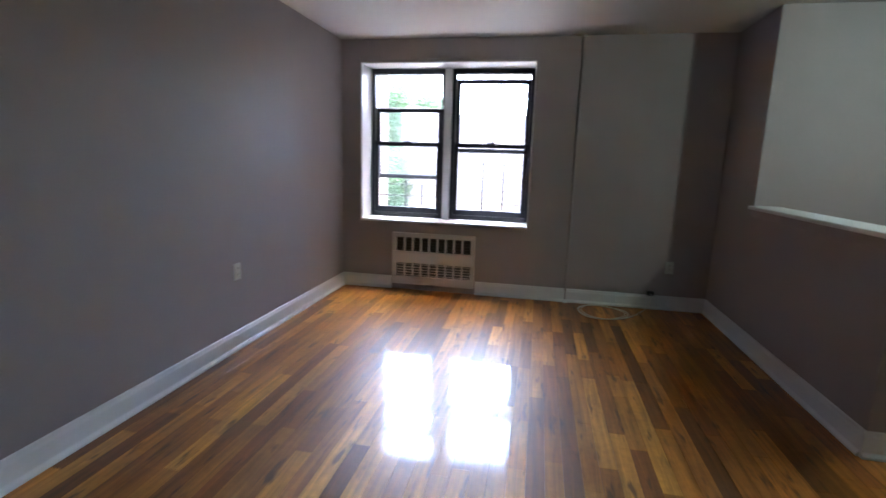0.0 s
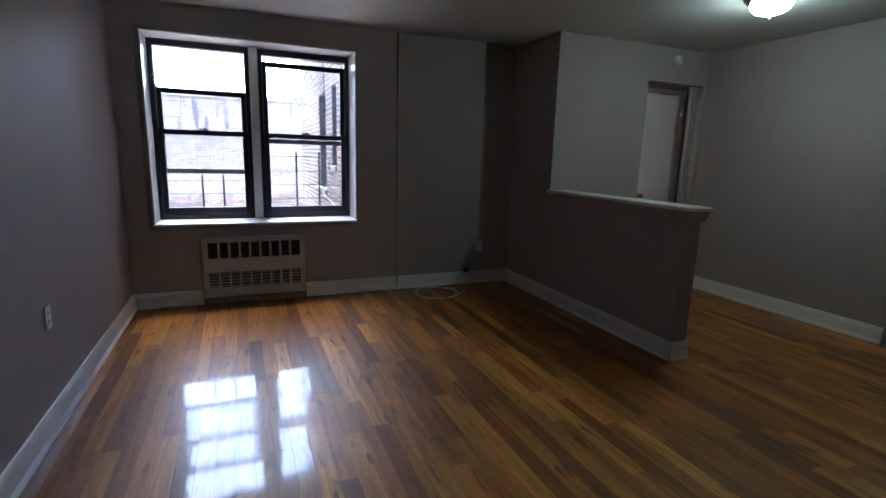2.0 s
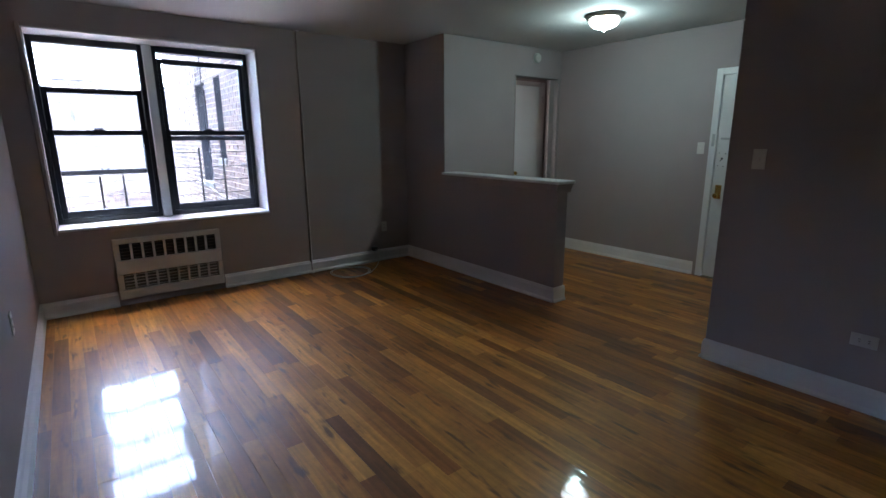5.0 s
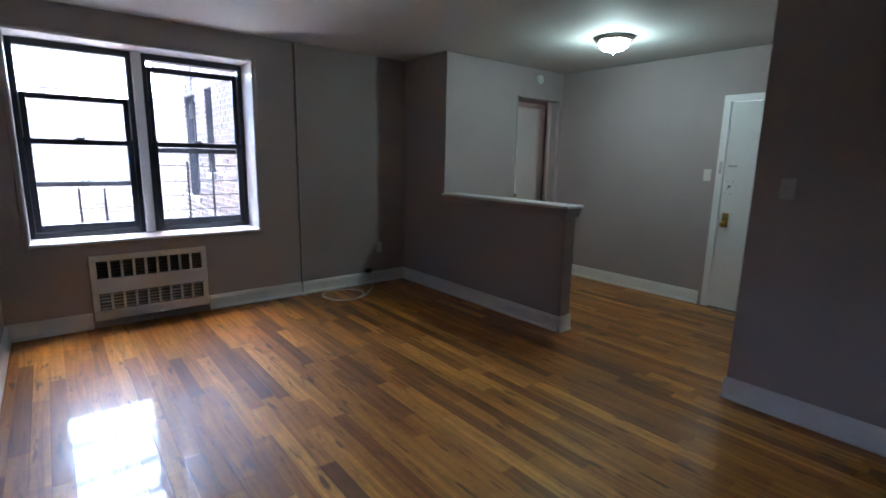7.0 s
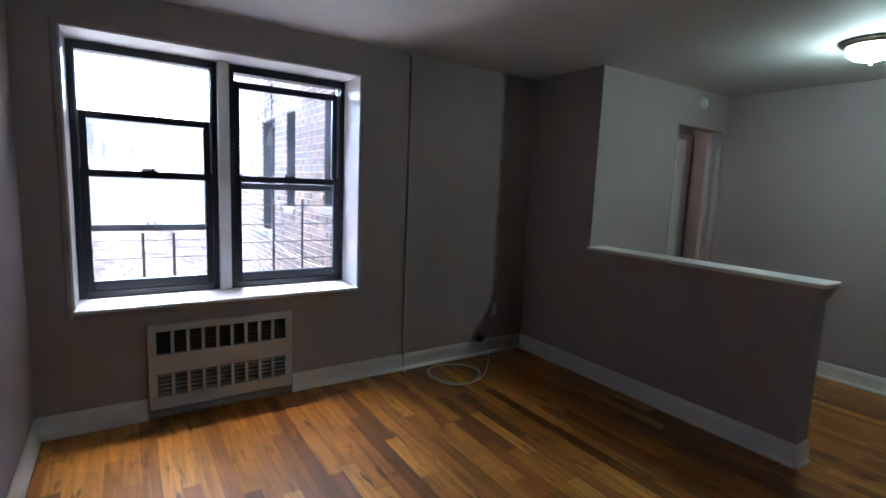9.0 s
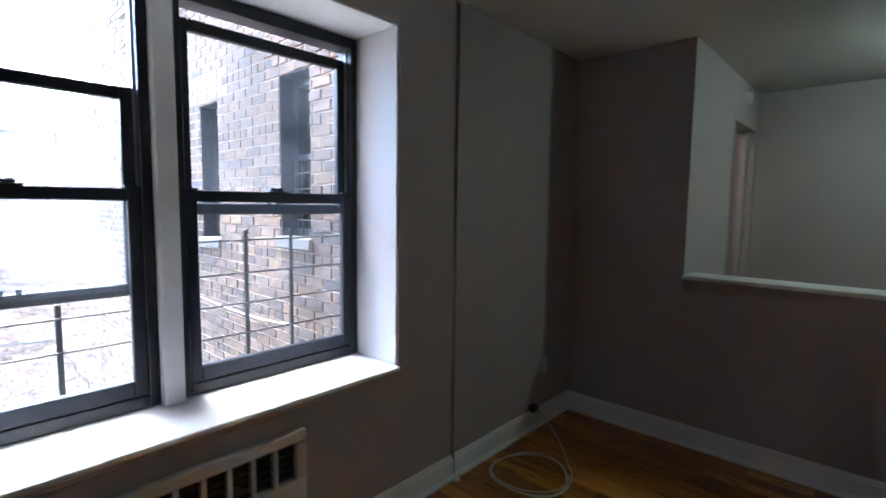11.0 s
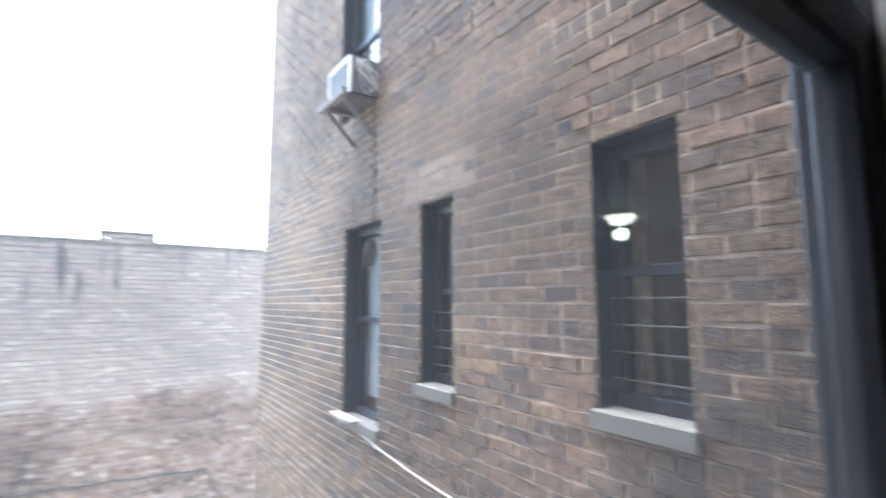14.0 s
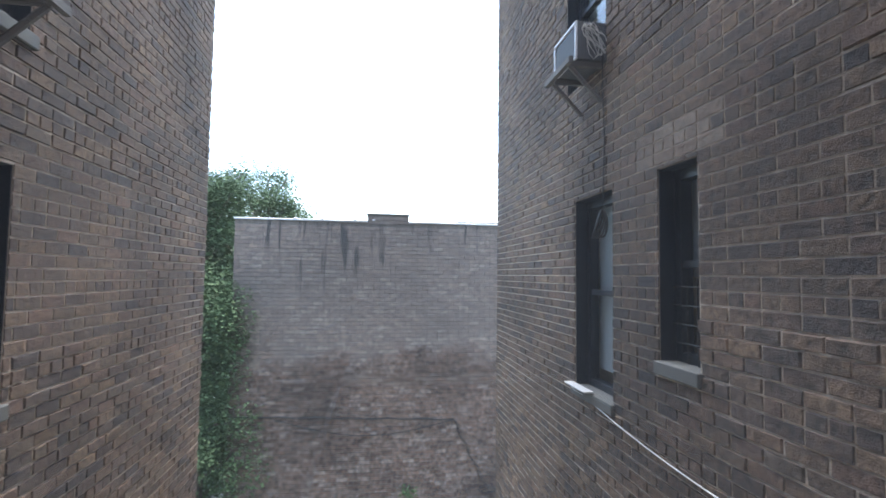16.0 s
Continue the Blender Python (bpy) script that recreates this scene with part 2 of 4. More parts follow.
def glass_mat(name, rough=0.0, dust=0.009):
    m = bpy.data.materials.new(name)
    m.use_nodes = True
    N, L = m.node_tree.nodes, m.node_tree.links
    N.remove(N["Principled BSDF"])
    tr, gl, mx, fr = N.new("ShaderNodeBsdfTransparent"), N.new("ShaderNodeBsdfGlossy"), N.new("ShaderNodeMixShader"), N.new("ShaderNodeMath")
    lw, pw = N.new("ShaderNodeLayerWeight"), N.new("ShaderNodeMath")
    lw.inputs["Blend"].default_value = 0.5
    pw.operation, pw.inputs[1].default_value = "POWER", 5.0
    fr.operation, fr.inputs[1].default_value, fr.inputs[2].default_value = "MULTIPLY_ADD", 0.93, 0.04
    L.new(lw.outputs["Facing"], pw.inputs[0]); L.new(pw.outputs[0], fr.inputs[0])
    tr.inputs[0].default_value = (0.96, 0.97, 0.97, 1)
    gl.inputs["Roughness"].default_value = rough
    L.new(fr.outputs[0], mx.inputs[0]); L.new(tr.outputs[0], mx.inputs[1]); L.new(gl.outputs[0], mx.inputs[2])
    du, m2, nz, mr, geo = N.new("ShaderNodeBsdfTranslucent"), N.new("ShaderNodeMixShader"), N.new("ShaderNodeTexNoise"), N.new("ShaderNodeMapRange"), N.new("ShaderNodeNewGeometry")
    du.inputs[0].default_value = (0.8, 0.85, 0.9, 1)
    nz.inputs["Scale"].default_value, nz.inputs["Detail"].default_value = 3.5, 8
    mr.inputs[1].default_value, mr.inputs[2].default_value, mr.inputs[3].default_value, mr.inputs[4].default_value = 0.35, 0.75, dust * 0.4, dust * 1.8
    L.new(geo.outputs["Position"], nz.inputs["Vector"]); L.new(nz.outputs["Fac"], mr.inputs[0])
    L.new(mr.outputs[0], m2.inputs[0]); L.new(mx.outputs[0], m2.inputs[1]); L.new(du.outputs[0], m2.inputs[2])
    L.new(m2.outputs[0], N["Material Output"].inputs["Surface"])
    return m


GLASS = glass_mat("window_glass")
CLEAR = glass_mat("court_glass", dust=0.001)


def lamp_mat(name, col, strength):
    m = bpy.data.materials.new(name)
    m.use_nodes = True
    b = m.node_tree.nodes["Principled BSDF"]
    b.inputs["Base Color"].default_value = (0.9, 0.9, 0.88, 1)
    b.inputs["Roughness"].default_value = 0.3
    b.inputs["Emission Color"].default_value = (*col, 1)
    b.inputs["Emission Strength"].default_value = strength
    return m


LAMPGLASS = lamp_mat("lit_frosted_glass", (0.92, 1.0, 0.93), 0.5)

# ---- building helpers ----
ORG = {}


def box(bm, x0, x1, y0, y1, z0, z1, bevel=0.0, segs=1):
    r = bmesh.ops.create_cube(bm, size=1.0)
    vs = r["verts"]
    for v in vs:
        v.co = Vector(((x0 + x1) / 2 + v.co.x * (x1 - x0), (y0 + y1) / 2 + v.co.y * (y1 - y0), (z0 + z1) / 2 + v.co.z * (z1 - z0)))
    if bevel:
        es = list({e for v in vs for e in v.link_edges})
        bmesh.ops.bevel(bm, geom=es, offset=bevel, segments=segs, affect="EDGES", profile=0.5)
    return bm


def B(*a, bevel=0.0, segs=1):
    return box(bmesh.new(), *a, bevel=bevel, segs=segs)


def cyl(bm, p0, p1, r0, r1=None, n=16, caps=True):
    p0, p1 = Vector(p0), Vector(p1)
    d = p1 - p0
    m = Matrix.Translation((p0 + p1) / 2) @ d.to_track_quat("Z", "Y").to_matrix().to_4x4()
    bmesh.ops.create_cone(bm, cap_ends=caps, segments=n, radius1=r0, radius2=r0 if r1 is None else r1, depth=d.length, matrix=m)
    return bm


def lathe(bm, profile, centre, axis="Z", n=32):
    """A turned shape: (radius, height) pairs round an axis."""
    c = Vector(centre)
    rings = []
    for r, h in profile:
        ring = []
        for i in range(n):
            a = 2 * math.pi * i / n
            u, v = r * math.cos(a), r * math.sin(a)
            p = {"Z": (u, v, h), "X": (h, u, v), "Y": (u, h, v)}[axis]
            ring.append(bm.verts.new(c + Vector(p)))
        rings.append(ring)
    for a, b in zip(rings, rings[1:]):
        for i in range(n):
            bm.faces.new((a[i], a[(i + 1) % n], b[(i + 1) % n], b[i]))
    for ring in (rings[0], rings[-1]):
        bm.faces.new(ring)
    bmesh.ops.recalc_face_normals(bm, faces=bm.faces)
    return bm


def tube(bm, pts, r, n=8):
    """A round rod along a line of points."""
    pts = [Vector(p) for p in pts]
    prev = None
    for i, p in enumerate(pts):
        d = (pts[min(i + 1, len(pts) - 1)] - pts[max(i - 1, 0)]).normalized()
        q = d.to_track_quat("Z", "Y")
        ring = [bm.verts.new(p + q @ Vector((r * math.cos(2 * math.pi * k / n), r * math.sin(2 * math.pi * k / n), 0))) for k in range(n)]
        if prev:
            off = min(range(n), key=lambda s: (ring[s].co - prev[0].co).length)
            ring = ring[off:] + ring[:off]
            for k in range(n):
                bm.faces.new((prev[k], prev[(k + 1) % n], ring[(k + 1) % n], ring[k]))
        else:
            bm.faces.new(ring)
        prev = ring
    bm.faces.new(prev)
    bmesh.ops.recalc_face_normals(bm, faces=bm.faces)
    return bm


def sweep(bm, profile, p0, p1, out):
    """A moulding: (depth, height) profile drawn from p0 to p1, its depth along out."""
    p0, p1, o = Vector(p0), Vector(p1), Vector(out)
    ra = [bm.verts.new(p0 + o * d + Vector((0, 0, h))) for d, h in profile]
    rb = [bm.verts.new(p1 + o * d + Vector((0, 0, h))) for d, h in profile]
    n = len(profile)
    for i in range(n):
        bm.faces.new((ra[i], ra[(i + 1) % n], rb[(i + 1) % n], rb[i]))
    bm.faces.new(ra), bm.faces.new(rb)
    bmesh.ops.recalc_face_normals(bm, faces=bm.faces)
    return bm


def smooth(me, deg=35):
    me.shade_smooth()
    me.set_sharp_from_angle(angle=radians(deg))


def thing(name, loc, label, category, group="", kind=""):
    ob = tagged(new(name), label, category, group, kind)
    ob.empty_display_size = 0.05
    ob.location = loc
    ORG[ob] = Vector(loc)
    return ob


def part(name, bm, material, parent=None, label="", smoothed=False):
    me = bpy.data.meshes.new(name)
    o = ORG[parent] if parent else Vector((0, 0, 0))
    bmesh.ops.translate(bm, verts=bm.verts, vec=-o)
    bm.to_mesh(me)
    bm.free()
    me.materials.append(material)
    if smoothed:
        smooth(me)
    ob = new(name, me)
    if parent:
        ob.parent = parent
        ORG[ob] = ORG[parent]
    else:
        ORG[ob] = o
    if label:
        ob["label"] = label
    return ob


def struct(name, bm, material, label, category):
    return tagged(part(name, bm, material), label, category, kind="structure")


# ---- plan ----
XL, XR, YW, ZC = -1.848, 1.757, 5.351, 2.491      # living room: side walls, window wall, ceiling
YB, XRB, YE = -1.60, 1.668, 1.68               # rear wall; rear part of the right wall and its end
YF, XF = 4.598, 3.64                           # foyer: back wall, far side wall
YH, HZ = 3.032, 1.05                           # half wall: end, height
WX0, WX1, WZ0, WZ1 = -1.648, 0.068, 0.705, 2.275 # window opening
WOUT = 5.765
YS = 5.645                                   # plane of the lower sashes
BX, LX = 0.353, -3.186                          # brick walls of the court

# ---- structure ----
bm = bmesh.new()
box(bm, LX, WX0, YW, WOUT, -3.0, 8.0)
box(bm, WX1, XR, YW, WOUT, -3.0, 8.0)
box(bm, WX0, WX1, YW, WOUT, -3.0, WZ0)
box(bm, WX0, WX1, YW, WOUT, WZ1, 8.0)
struct("wall_window", bm, PAINT, "taupe painted wall with the double window", "wall")
struct("wall_left", B(XL - 0.15, XL, YB, YW, 0, ZC + 0.1), PAINT, "plain taupe painted side wall", "wall")
struct("wall_rear", B(XL - 0.15, XRB, YB - 0.15, YB, 0, ZC + 0.1), PAINT, "plain taupe painted rear wall", "wall")
bm = B(XRB, XRB + 0.15, YB, YE, 0, ZC + 0.1)
box(bm, XRB + 0.15, XF, YE - 0.15, YE, 0, ZC + 0.1)
struct("wall_right", bm, PAINT, "taupe painted wall that ends at the foyer", "wall")
struct("wall_partition", B(XR, XR + 0.13, YF, 5.80, 0, ZC + 0.1), PAINT, "short full-height taupe wall beside the half wall", "wall")
struct("half_wall", B(XR, XR + 0.13, YH, YF, 0, HZ), PAINT, "taupe painted half wall between room and foyer", "half wall")
DX0, DX1, DZ = 2.81, 3.60, 2.17
bm = B(XR + 0.13, DX0, YF, YF + 0.12, 0, ZC + 0.1)
box(bm, DX1, XF, YF, YF + 0.12, 0, ZC + 0.1)
box(bm, DX0, DX1, YF, YF + 0.12, DZ, ZC + 0.1)
struct("wall_foyer", bm, PAINT, "pale painted foyer wall with a doorway", "wall")
EY0, EY1, EZ = 1.75, 2.663, 2.066
bm = B(XF, XF + 0.15, EY1, YF + 0.12, 0, ZC + 0.1)
box(bm, XF, XF + 0.15, YE - 0.15, EY0, 0, ZC + 0.1)
box(bm, XF, XF + 0.15, EY0, EY1, EZ, ZC + 0.1)
struct("wall_entrance", bm, PAINT, "pale painted foyer wall with the entrance door", "wall")
bm = B(XR + 0.13, XF + 0.45, 5.10, 5.22, 0, ZC + 0.1)
box(bm, XF + 0.30, XF + 0.45, YF, 5.10, 0, ZC + 0.1)
box(bm, XF + 0.15, XF + 0.45, YF - 0.12, YF, 0, ZC + 0.1)
struct("wall_hall", bm, PAINT, "painted hallway wall behind the doorway", "wall")
bm = B(XL - 0.15, XR, YB - 0.15, YW, ZC, ZC + 0.12)
box(bm, XR, XF + 0.45, YB - 0.15, 6.10, ZC, ZC + 0.12)
struct("ceiling", bm, CEIL, "off-white painted flat ceiling", "ceiling")

BASE = [(0, 0), (0.026, 0), (0.026, 0.012), (0.016, 0.026), (0.014, 0.03), (0.014, 0.105), (0.009, 0.118), (0.007, 0.13), (0, 0.135)]
runs = [
    ((XL, YB), (XL, YW), (1, 0)), ((XL, YW), (-1.31, YW), (0, -1)), ((-0.425, YW), (XR, YW), (0, -1)),
    ((XR, YH), (XR, YW), (-1, 0)), ((XR - 0.014, YH), (XR + 0.144, YH), (0, -1)), ((XR + 0.13, YH), (XR + 0.13, YF), (1, 0)),
    ((XRB, YB), (XRB, YE), (-1, 0)), ((XRB - 0.014, YE), (XF, YE), (0, 1)), ((XR + 0.13, YF), (DX0 - 0.02, YF), (0, -1)),
    ((XF, EY1 + 0.05), (XF, YF), (-1, 0)), ((XL, YB), (XRB, YB), (0, 1)),
]
for a, b, o in runs:
    struct("baseboard", sweep(bmesh.new(), BASE, (*a, 0.001), (*b, 0.001), (*o, 0)), WHITE, "white painted baseboard with shoe moulding", "baseboard")
# cap of the half wall: board over a cove moulding
CAP = [(0, -0.075), (0.008, -0.075), (0.010, -0.055), (0.026, -0.02), (0.034, 0.0), (0, 0.0)]
trim = tagged(part("trim", B(XR - 0.045, XR + 0.175, YH - 0.045, YF, HZ, HZ + 0.026, bevel=0.006, segs=2), WHITE), "white painted cap board on the half wall", "trim", kind="structure")
for a, b, o in (((XR, YH), (XR, YF), (-1, 0)), ((XR - 0.034, YH), (XR + 0.164, YH), (0, -1)), ((XR + 0.13, YH), (XR + 0.13, YF), (1, 0))):
    part("cove_moulding", sweep(bmesh.new(), CAP, (*a, HZ), (*b, HZ), (*o, 0)), PAINT, trim)

# ---- windows ----
def sash(parent, name, x0, x1, y, z0, z1, rail=0.045, stile=0.042, bottom=0.06):
    """An aluminium sash: two stiles, two rails, a pane."""
    s = part(name, B(x0, x0 + stile, y, y + 0.03, z0, z1, bevel=0.003), BLACK, parent)
    part("stile", B(x1 - stile, x1, y, y + 0.03, z0, z1, bevel=0.003), BLACK, s)
    part("top_rail", B(x0 + stile, x1 - stile, y - 0.002, y + 0.03, z1 - rail, z1, bevel=0.004), BLACK, s)
    part("bottom_rail", B(x0 + stile, x1 - stile, y - 0.002, y + 0.03, z0, z0 + bottom, bevel=0.004), BLACK, s)
    p = part("pane", B(x0 + stile, x1 - stile, y + 0.013, y + 0.017, z0 + bottom, z1 - rail), GLASS, s, "clear window pane")
    p.visible_shadow = False
    return s


def latch(parent, x, y, z):
    bm = B(x - 0.045, x + 0.045, y - 0.004, y + 0.026, z, z + 0.006, bevel=0.002)
    lathe(bm, [(0.016, 0.006), (0.017, 0.014), (0.012, 0.02)], (x + 0.012, y + 0.011, z))
    box(bm, x - 0.038, x + 0.016, y - 0.006, y + 0.006, z + 0.007, z + 0.018, bevel=0.004, segs=2)
    part("latch", bm, BLACK, parent, "black sash lock")


def window_unit(name, x0, x1, lowered, label):
    w = thing(name, ((x0 + x1) / 2, YS + 0.018, WZ0 + 0.025), label, "window", kind="structure")
    z0, z1 = WZ0 + 0.025, WZ1 - 0.012
    f = part("frame", B(x0, x0 + 0.035, YS - 0.007, YS + 0.098, z0, z1, bevel=0.003), BLACK, w, "dark aluminium window frame")
    part("frame_jamb", B(x1 - 0.035, x1, YS - 0.007, YS + 0.098, z0, z1, bevel=0.003), BLACK, f)
    part("frame_head", B(x0 + 0.035, x1 - 0.035, YS - 0.007, YS + 0.098, z1 - 0.05, z1, bevel=0.003), BLACK, f)
    part("frame_sill", B(x0 + 0.035, x1 - 0.035, YS - 0.007, YS + 0.108, z0, z0 + 0.045, bevel=0.003), BLACK, f)
    for xs in (x0 + 0.035, x1 - 0.041):
        part("track", B(xs, xs + 0.006, YS + 0.031, YS + 0.04, z0 + 0.045, z1 - 0.05), GALV, f)
    mid = 1.525
    lo = sash(w, "lower_sash", x0 + 0.036, x1 - 0.036, YS, z0 + 0.046, mid)
    latch(lo, (x0 + x1) / 2, YS + 0.002, mid)
    top = z1 - 0.052 - lowered
    h = z1 - 0.052 - (mid - 0.05)
    up = sash(w, "upper_sash", x0 + 0.036, x1 - 0.036, YS + 0.044, top - h, top, bottom=0.045)
    for dx in (-0.022, 0.022):
        part("tilt_lug", B((x0 + x1) / 2 + dx - 0.008, (x0 + x1) / 2 + dx + 0.008, YS + 0.036, YS + 0.048, top - h + 0.045, top - h + 0.062, bevel=0.002), BLACK, up)
    for xs in (x0 + 0.04, x1 - 0.085):
        part("tilt_latch", B(xs, xs + 0.045, YS + 0.002, YS + 0.02, mid, mid + 0.008, bevel=0.002), BLACK, lo)
    return w


XM = -0.808
window_unit("window_1", WX0 + 0.01, XM - 0.037, 0.335, "dark double-hung window with its upper sash pulled down")
window_unit("window_2", XM + 0.037, WX1 - 0.01, 0.045, "dark double-hung window with its upper sash slightly down")
cas = thing("window_surround", ((WX0 + WX1) / 2, YW, WZ0), "white painted window reveal, sill board and mullion", "window surround", kind="structure")
part("mullion", B(XM - 0.036, XM + 0.036, YS - 0.047, YS + 0.108, WZ0 + 0.024, WZ1 - 0.01, bevel=0.006, segs=2), WHITE, cas)
part("window_sill", B(WX0 + 0.002, WX1 - 0.002, YW - 0.028, YS + 0.108, WZ0 + 0.001, WZ0 + 0.023, bevel=0.006, segs=2), WHITE, cas)
part("reveal", B(WX0 + 0.001, WX0 + 0.009, YW + 0.002, YS + 0.108, WZ0 + 0.024, WZ1 - 0.01), WHITE, cas)
part("reveal", B(WX1 - 0.009, WX1 - 0.001, YW + 0.002, YS + 0.108, WZ0 + 0.024, WZ1 - 0.01), WHITE, cas)
part("reveal", B(WX0 + 0.001, WX1 - 0.001, YW + 0.002, YS + 0.108, WZ1 - 0.009, WZ1 - 0.001), WHITE, cas)
T = 0.028
for a in ((WX0 - T, WX0, WZ0 - T, WZ1 + T), (WX1, WX1 + T, WZ0 - T, WZ1 + T), (WX0, WX1, WZ1, WZ1 + T), (WX0, WX1, WZ0 - T, WZ0)):
    part("architrave", B(a[0], a[1], YW - 0.008, YW - 0.0005, a[2], a[3], bevel=0.003), PAINT, cas)

# window guards of iron rod outside
def guard(x0, x1, xs, ztop, zs):
    g = thing("window_guard", ((x0 + x1) / 2, YS + 0.145, WZ0), "thin dark iron window guard of rods and wires", "window guard", "guards outside the window")
    for x in xs:
        part("upright", B(x - 0.009, x + 0.009, YS + 0.14, YS + 0.15, WZ0 + 0.01, ztop, bevel=0.002), GREYM, g)
    for z in zs:
        part("cross_wire", cyl(bmesh.new(), (x0, YS + 0.137, z), (x1, YS + 0.137, z), 0.0045, n=8), GREYM, g)
    part("bottom_bar", B(x0 + 0.002, x1 - 0.002, YS + 0.109, YS + 0.155, WZ0 + 0.0005, WZ0 + 0.012), GREYM, g)


guard(WX0, XM - 0.03, (-1.29, -1.11), 1.12, (0.95, 1.07))
guard(XM + 0.03, WX1, (-0.44, -0.22), 1.36, (0.90, 1.035, 1.17, 1.315))

# ---- room things ----
rad = thing("radiator_cover", (-0.86, YW - 0.02, 0.05), "white painted metal convector cover below the window", "radiator cover")
RX0, RX1, RZ1 = -1.30, -0.435, 0.603
G0, G1 = -1.255, -0.478
GRILLES = ((0.41, 0.555), (0.145, 0.285))
part("top_band", B(RX0, RX1, YW - 0.03, YW - 0.001, 0.555, RZ1, bevel=0.004), RADPAINT, rad)
part("middle_band", B(RX0, RX1, YW - 0.03, YW - 0.001, 0.285, 0.41, bevel=0.004), RADPAINT, rad)
part("bottom_band", B(RX0, RX1, YW - 0.03, YW - 0.001, 0.06, 0.145, bevel=0.004), RADPAINT, rad)
for x0, x1 in ((RX0, G0), (G1, RX1)):
    for z0, z1 in GRILLES:
        part("side_band", B(x0, x1, YW - 0.03, YW - 0.001, z0, z1), RADPAINT, rad)
for z0, z1 in GRILLES:
    # Backing colours hold the shade inside the slots, darker in the upper grille.
    part("backing", B(G0, G1, YW - 0.006, YW - 0.002, z0, z1), DARK if z0 > 0.3 else RADSHADE, rad)
    pitch = (G1 - G0) / 9
    for i in range(1, 9):
        part("grille_bar", B(G0 + i * pitch - 0.009, G0 + i * pitch + 0.009, YW - 0.029, YW - 0.006, z0, z1), RADPAINT, rad)
    for i in range(9):
        bm = bmesh.new()
        for k in range(5):
            z = z0 + (k + 0.5) * (z1 - z0) / 5
            box(bm, G0 + i * pitch + 0.010, G0 + (i + 1) * pitch - 0.010, YW - 0.022, YW - 0.008, z - 0.002, z + 0.002)
        part("louvre", bm, GREYM if z0 > 0.3 else RADPAINT, rad)

pipe = thing("riser_pipe", (0.475, YW - 0.03, 0), "painted steam riser pipe along the wall", "pipe")
part("tube", cyl(bmesh.new(), (0.475, YW - 0.005, 0.0), (0.475, YW - 0.005, ZC), 0.011, n=20), PAINT, pipe, smoothed=True)
for z in (0.0, ZC - 0.012):
    part("escutcheon", lathe(bmesh.new(), [(0.024, 0), (0.022, 0.006), (0.015, 0.01)], (0.475, YW - 0.025, z), n=24), WHITE, pipe, smoothed=True)


def plate(name, label, centre, n, w=0.07, h=0.115, kind="outlet", flat=False):
    """A wall plate on a wall with normal n."""
    c, n = Vector(centre), Vector(n)
    side = Vector((-n.y, n.x, 0))
    p = thing(name, c, label, kind)

    def slab(dw, dh, d0, d1, bev, oz=0.0, os=0.0):
        if flat:
            dw, dh, oz, os = dh, dw, os, oz
        a = c + n * d0 - side * (dw / 2 - os) + Vector((0, 0, oz - dh / 2))
        b = c + n * d1 + side * (dw / 2 + os) + Vector((0, 0, oz + dh / 2))
        return B(min(a.x, b.x), max(a.x, b.x), min(a.y, b.y), max(a.y, b.y), a.z, b.z, bevel=bev, segs=2)
    part("cover", slab(w, h, 0.0005, 0.007, 0.0025), PLASTIC, p)
    if kind == "outlet":
        for oz in (-0.02, 0.02):
            s = part("socket", slab(0.032, 0.026, 0.007, 0.009, 0.001, oz), PLASTIC, p)
            for os in (-0.006, 0.006):
                part("slot", slab(0.003, 0.010, 0.009, 0.0094, 0, oz + 0.002, os), DARK, s)
    else:
        part("toggle", slab(0.010, 0.022, 0.007, 0.017, 0.003, 0.0), PLASTIC, p)
    return p


plate("wall_outlet", "white double outlet low on the side wall", (XL, 3.48, 0.55), (1, 0, 0))
plate("wall_outlet", "white double outlet near the dark corner", (1.41, YW, 0.41), (0, -1, 0))
plate("wall_outlet", "white wide outlet low on the rear side wall", (XRB, 0.90, 0.385), (-1, 0, 0), flat=True)
plate("light_switch", "white wall switch on the rear side wall", (XRB, 1.507, 1.305), (-1, 0, 0), kind="switch")
plate("light_switch", "white wall switch beside the entrance door", (XF, 2.757, 1.321), (-1, 0, 0), kind="switch")
jb = thing("cable_box", (1.26, YW - 0.03, 0.135), "small black cable splitter on the baseboard", "cable box")
part("box", B(1.23, 1.29, YW - 0.045, YW - 0.001, 0.136, 0.175, bevel=0.004), DARK, jb)
part("stub", cyl(bmesh.new(), (1.26, YW - 0.045, 0.15), (1.26, YW - 0.075, 0.145), 0.006), GALV, jb)

# loose coil of white cable on the floor
def coil_points():
    pts = []
    for i in range(150):
        a = i / 150 * 2.55 * 2 * math.pi + 2.4
        k = 1 + 0.05 * math.sin(3.1 * a) + 0.07 * i / 150
        pts.append((0.80 + 0.205 * k * math.cos(a) + 0.02 * math.sin(a * 0.37), 5.07 + 0.20 * k * math.sin(a) - 0.03 * i / 150, 0.006 + 0.010 * (i / 150) + 0.004 * math.sin(a * 1.7) ** 2))
    last = Vector(pts[-1])
    for i in range(1, 14):
        f = i / 13
        pts.append(last.lerp(Vector((1.26, YW - 0.075, 0.145)), f) + Vector((0.05 * math.sin(f * 3.1), 0, -0.02 * math.sin(f * 3.1))))
    return pts


cc = thing("cable_coil", (0.80, 5.07, 0.0), "loose coil of off-white cable on the floor", "cable")
part("cable", tube(bmesh.new(), coil_points(), 0.0034, 6), CABLE, cc, smoothed=True)

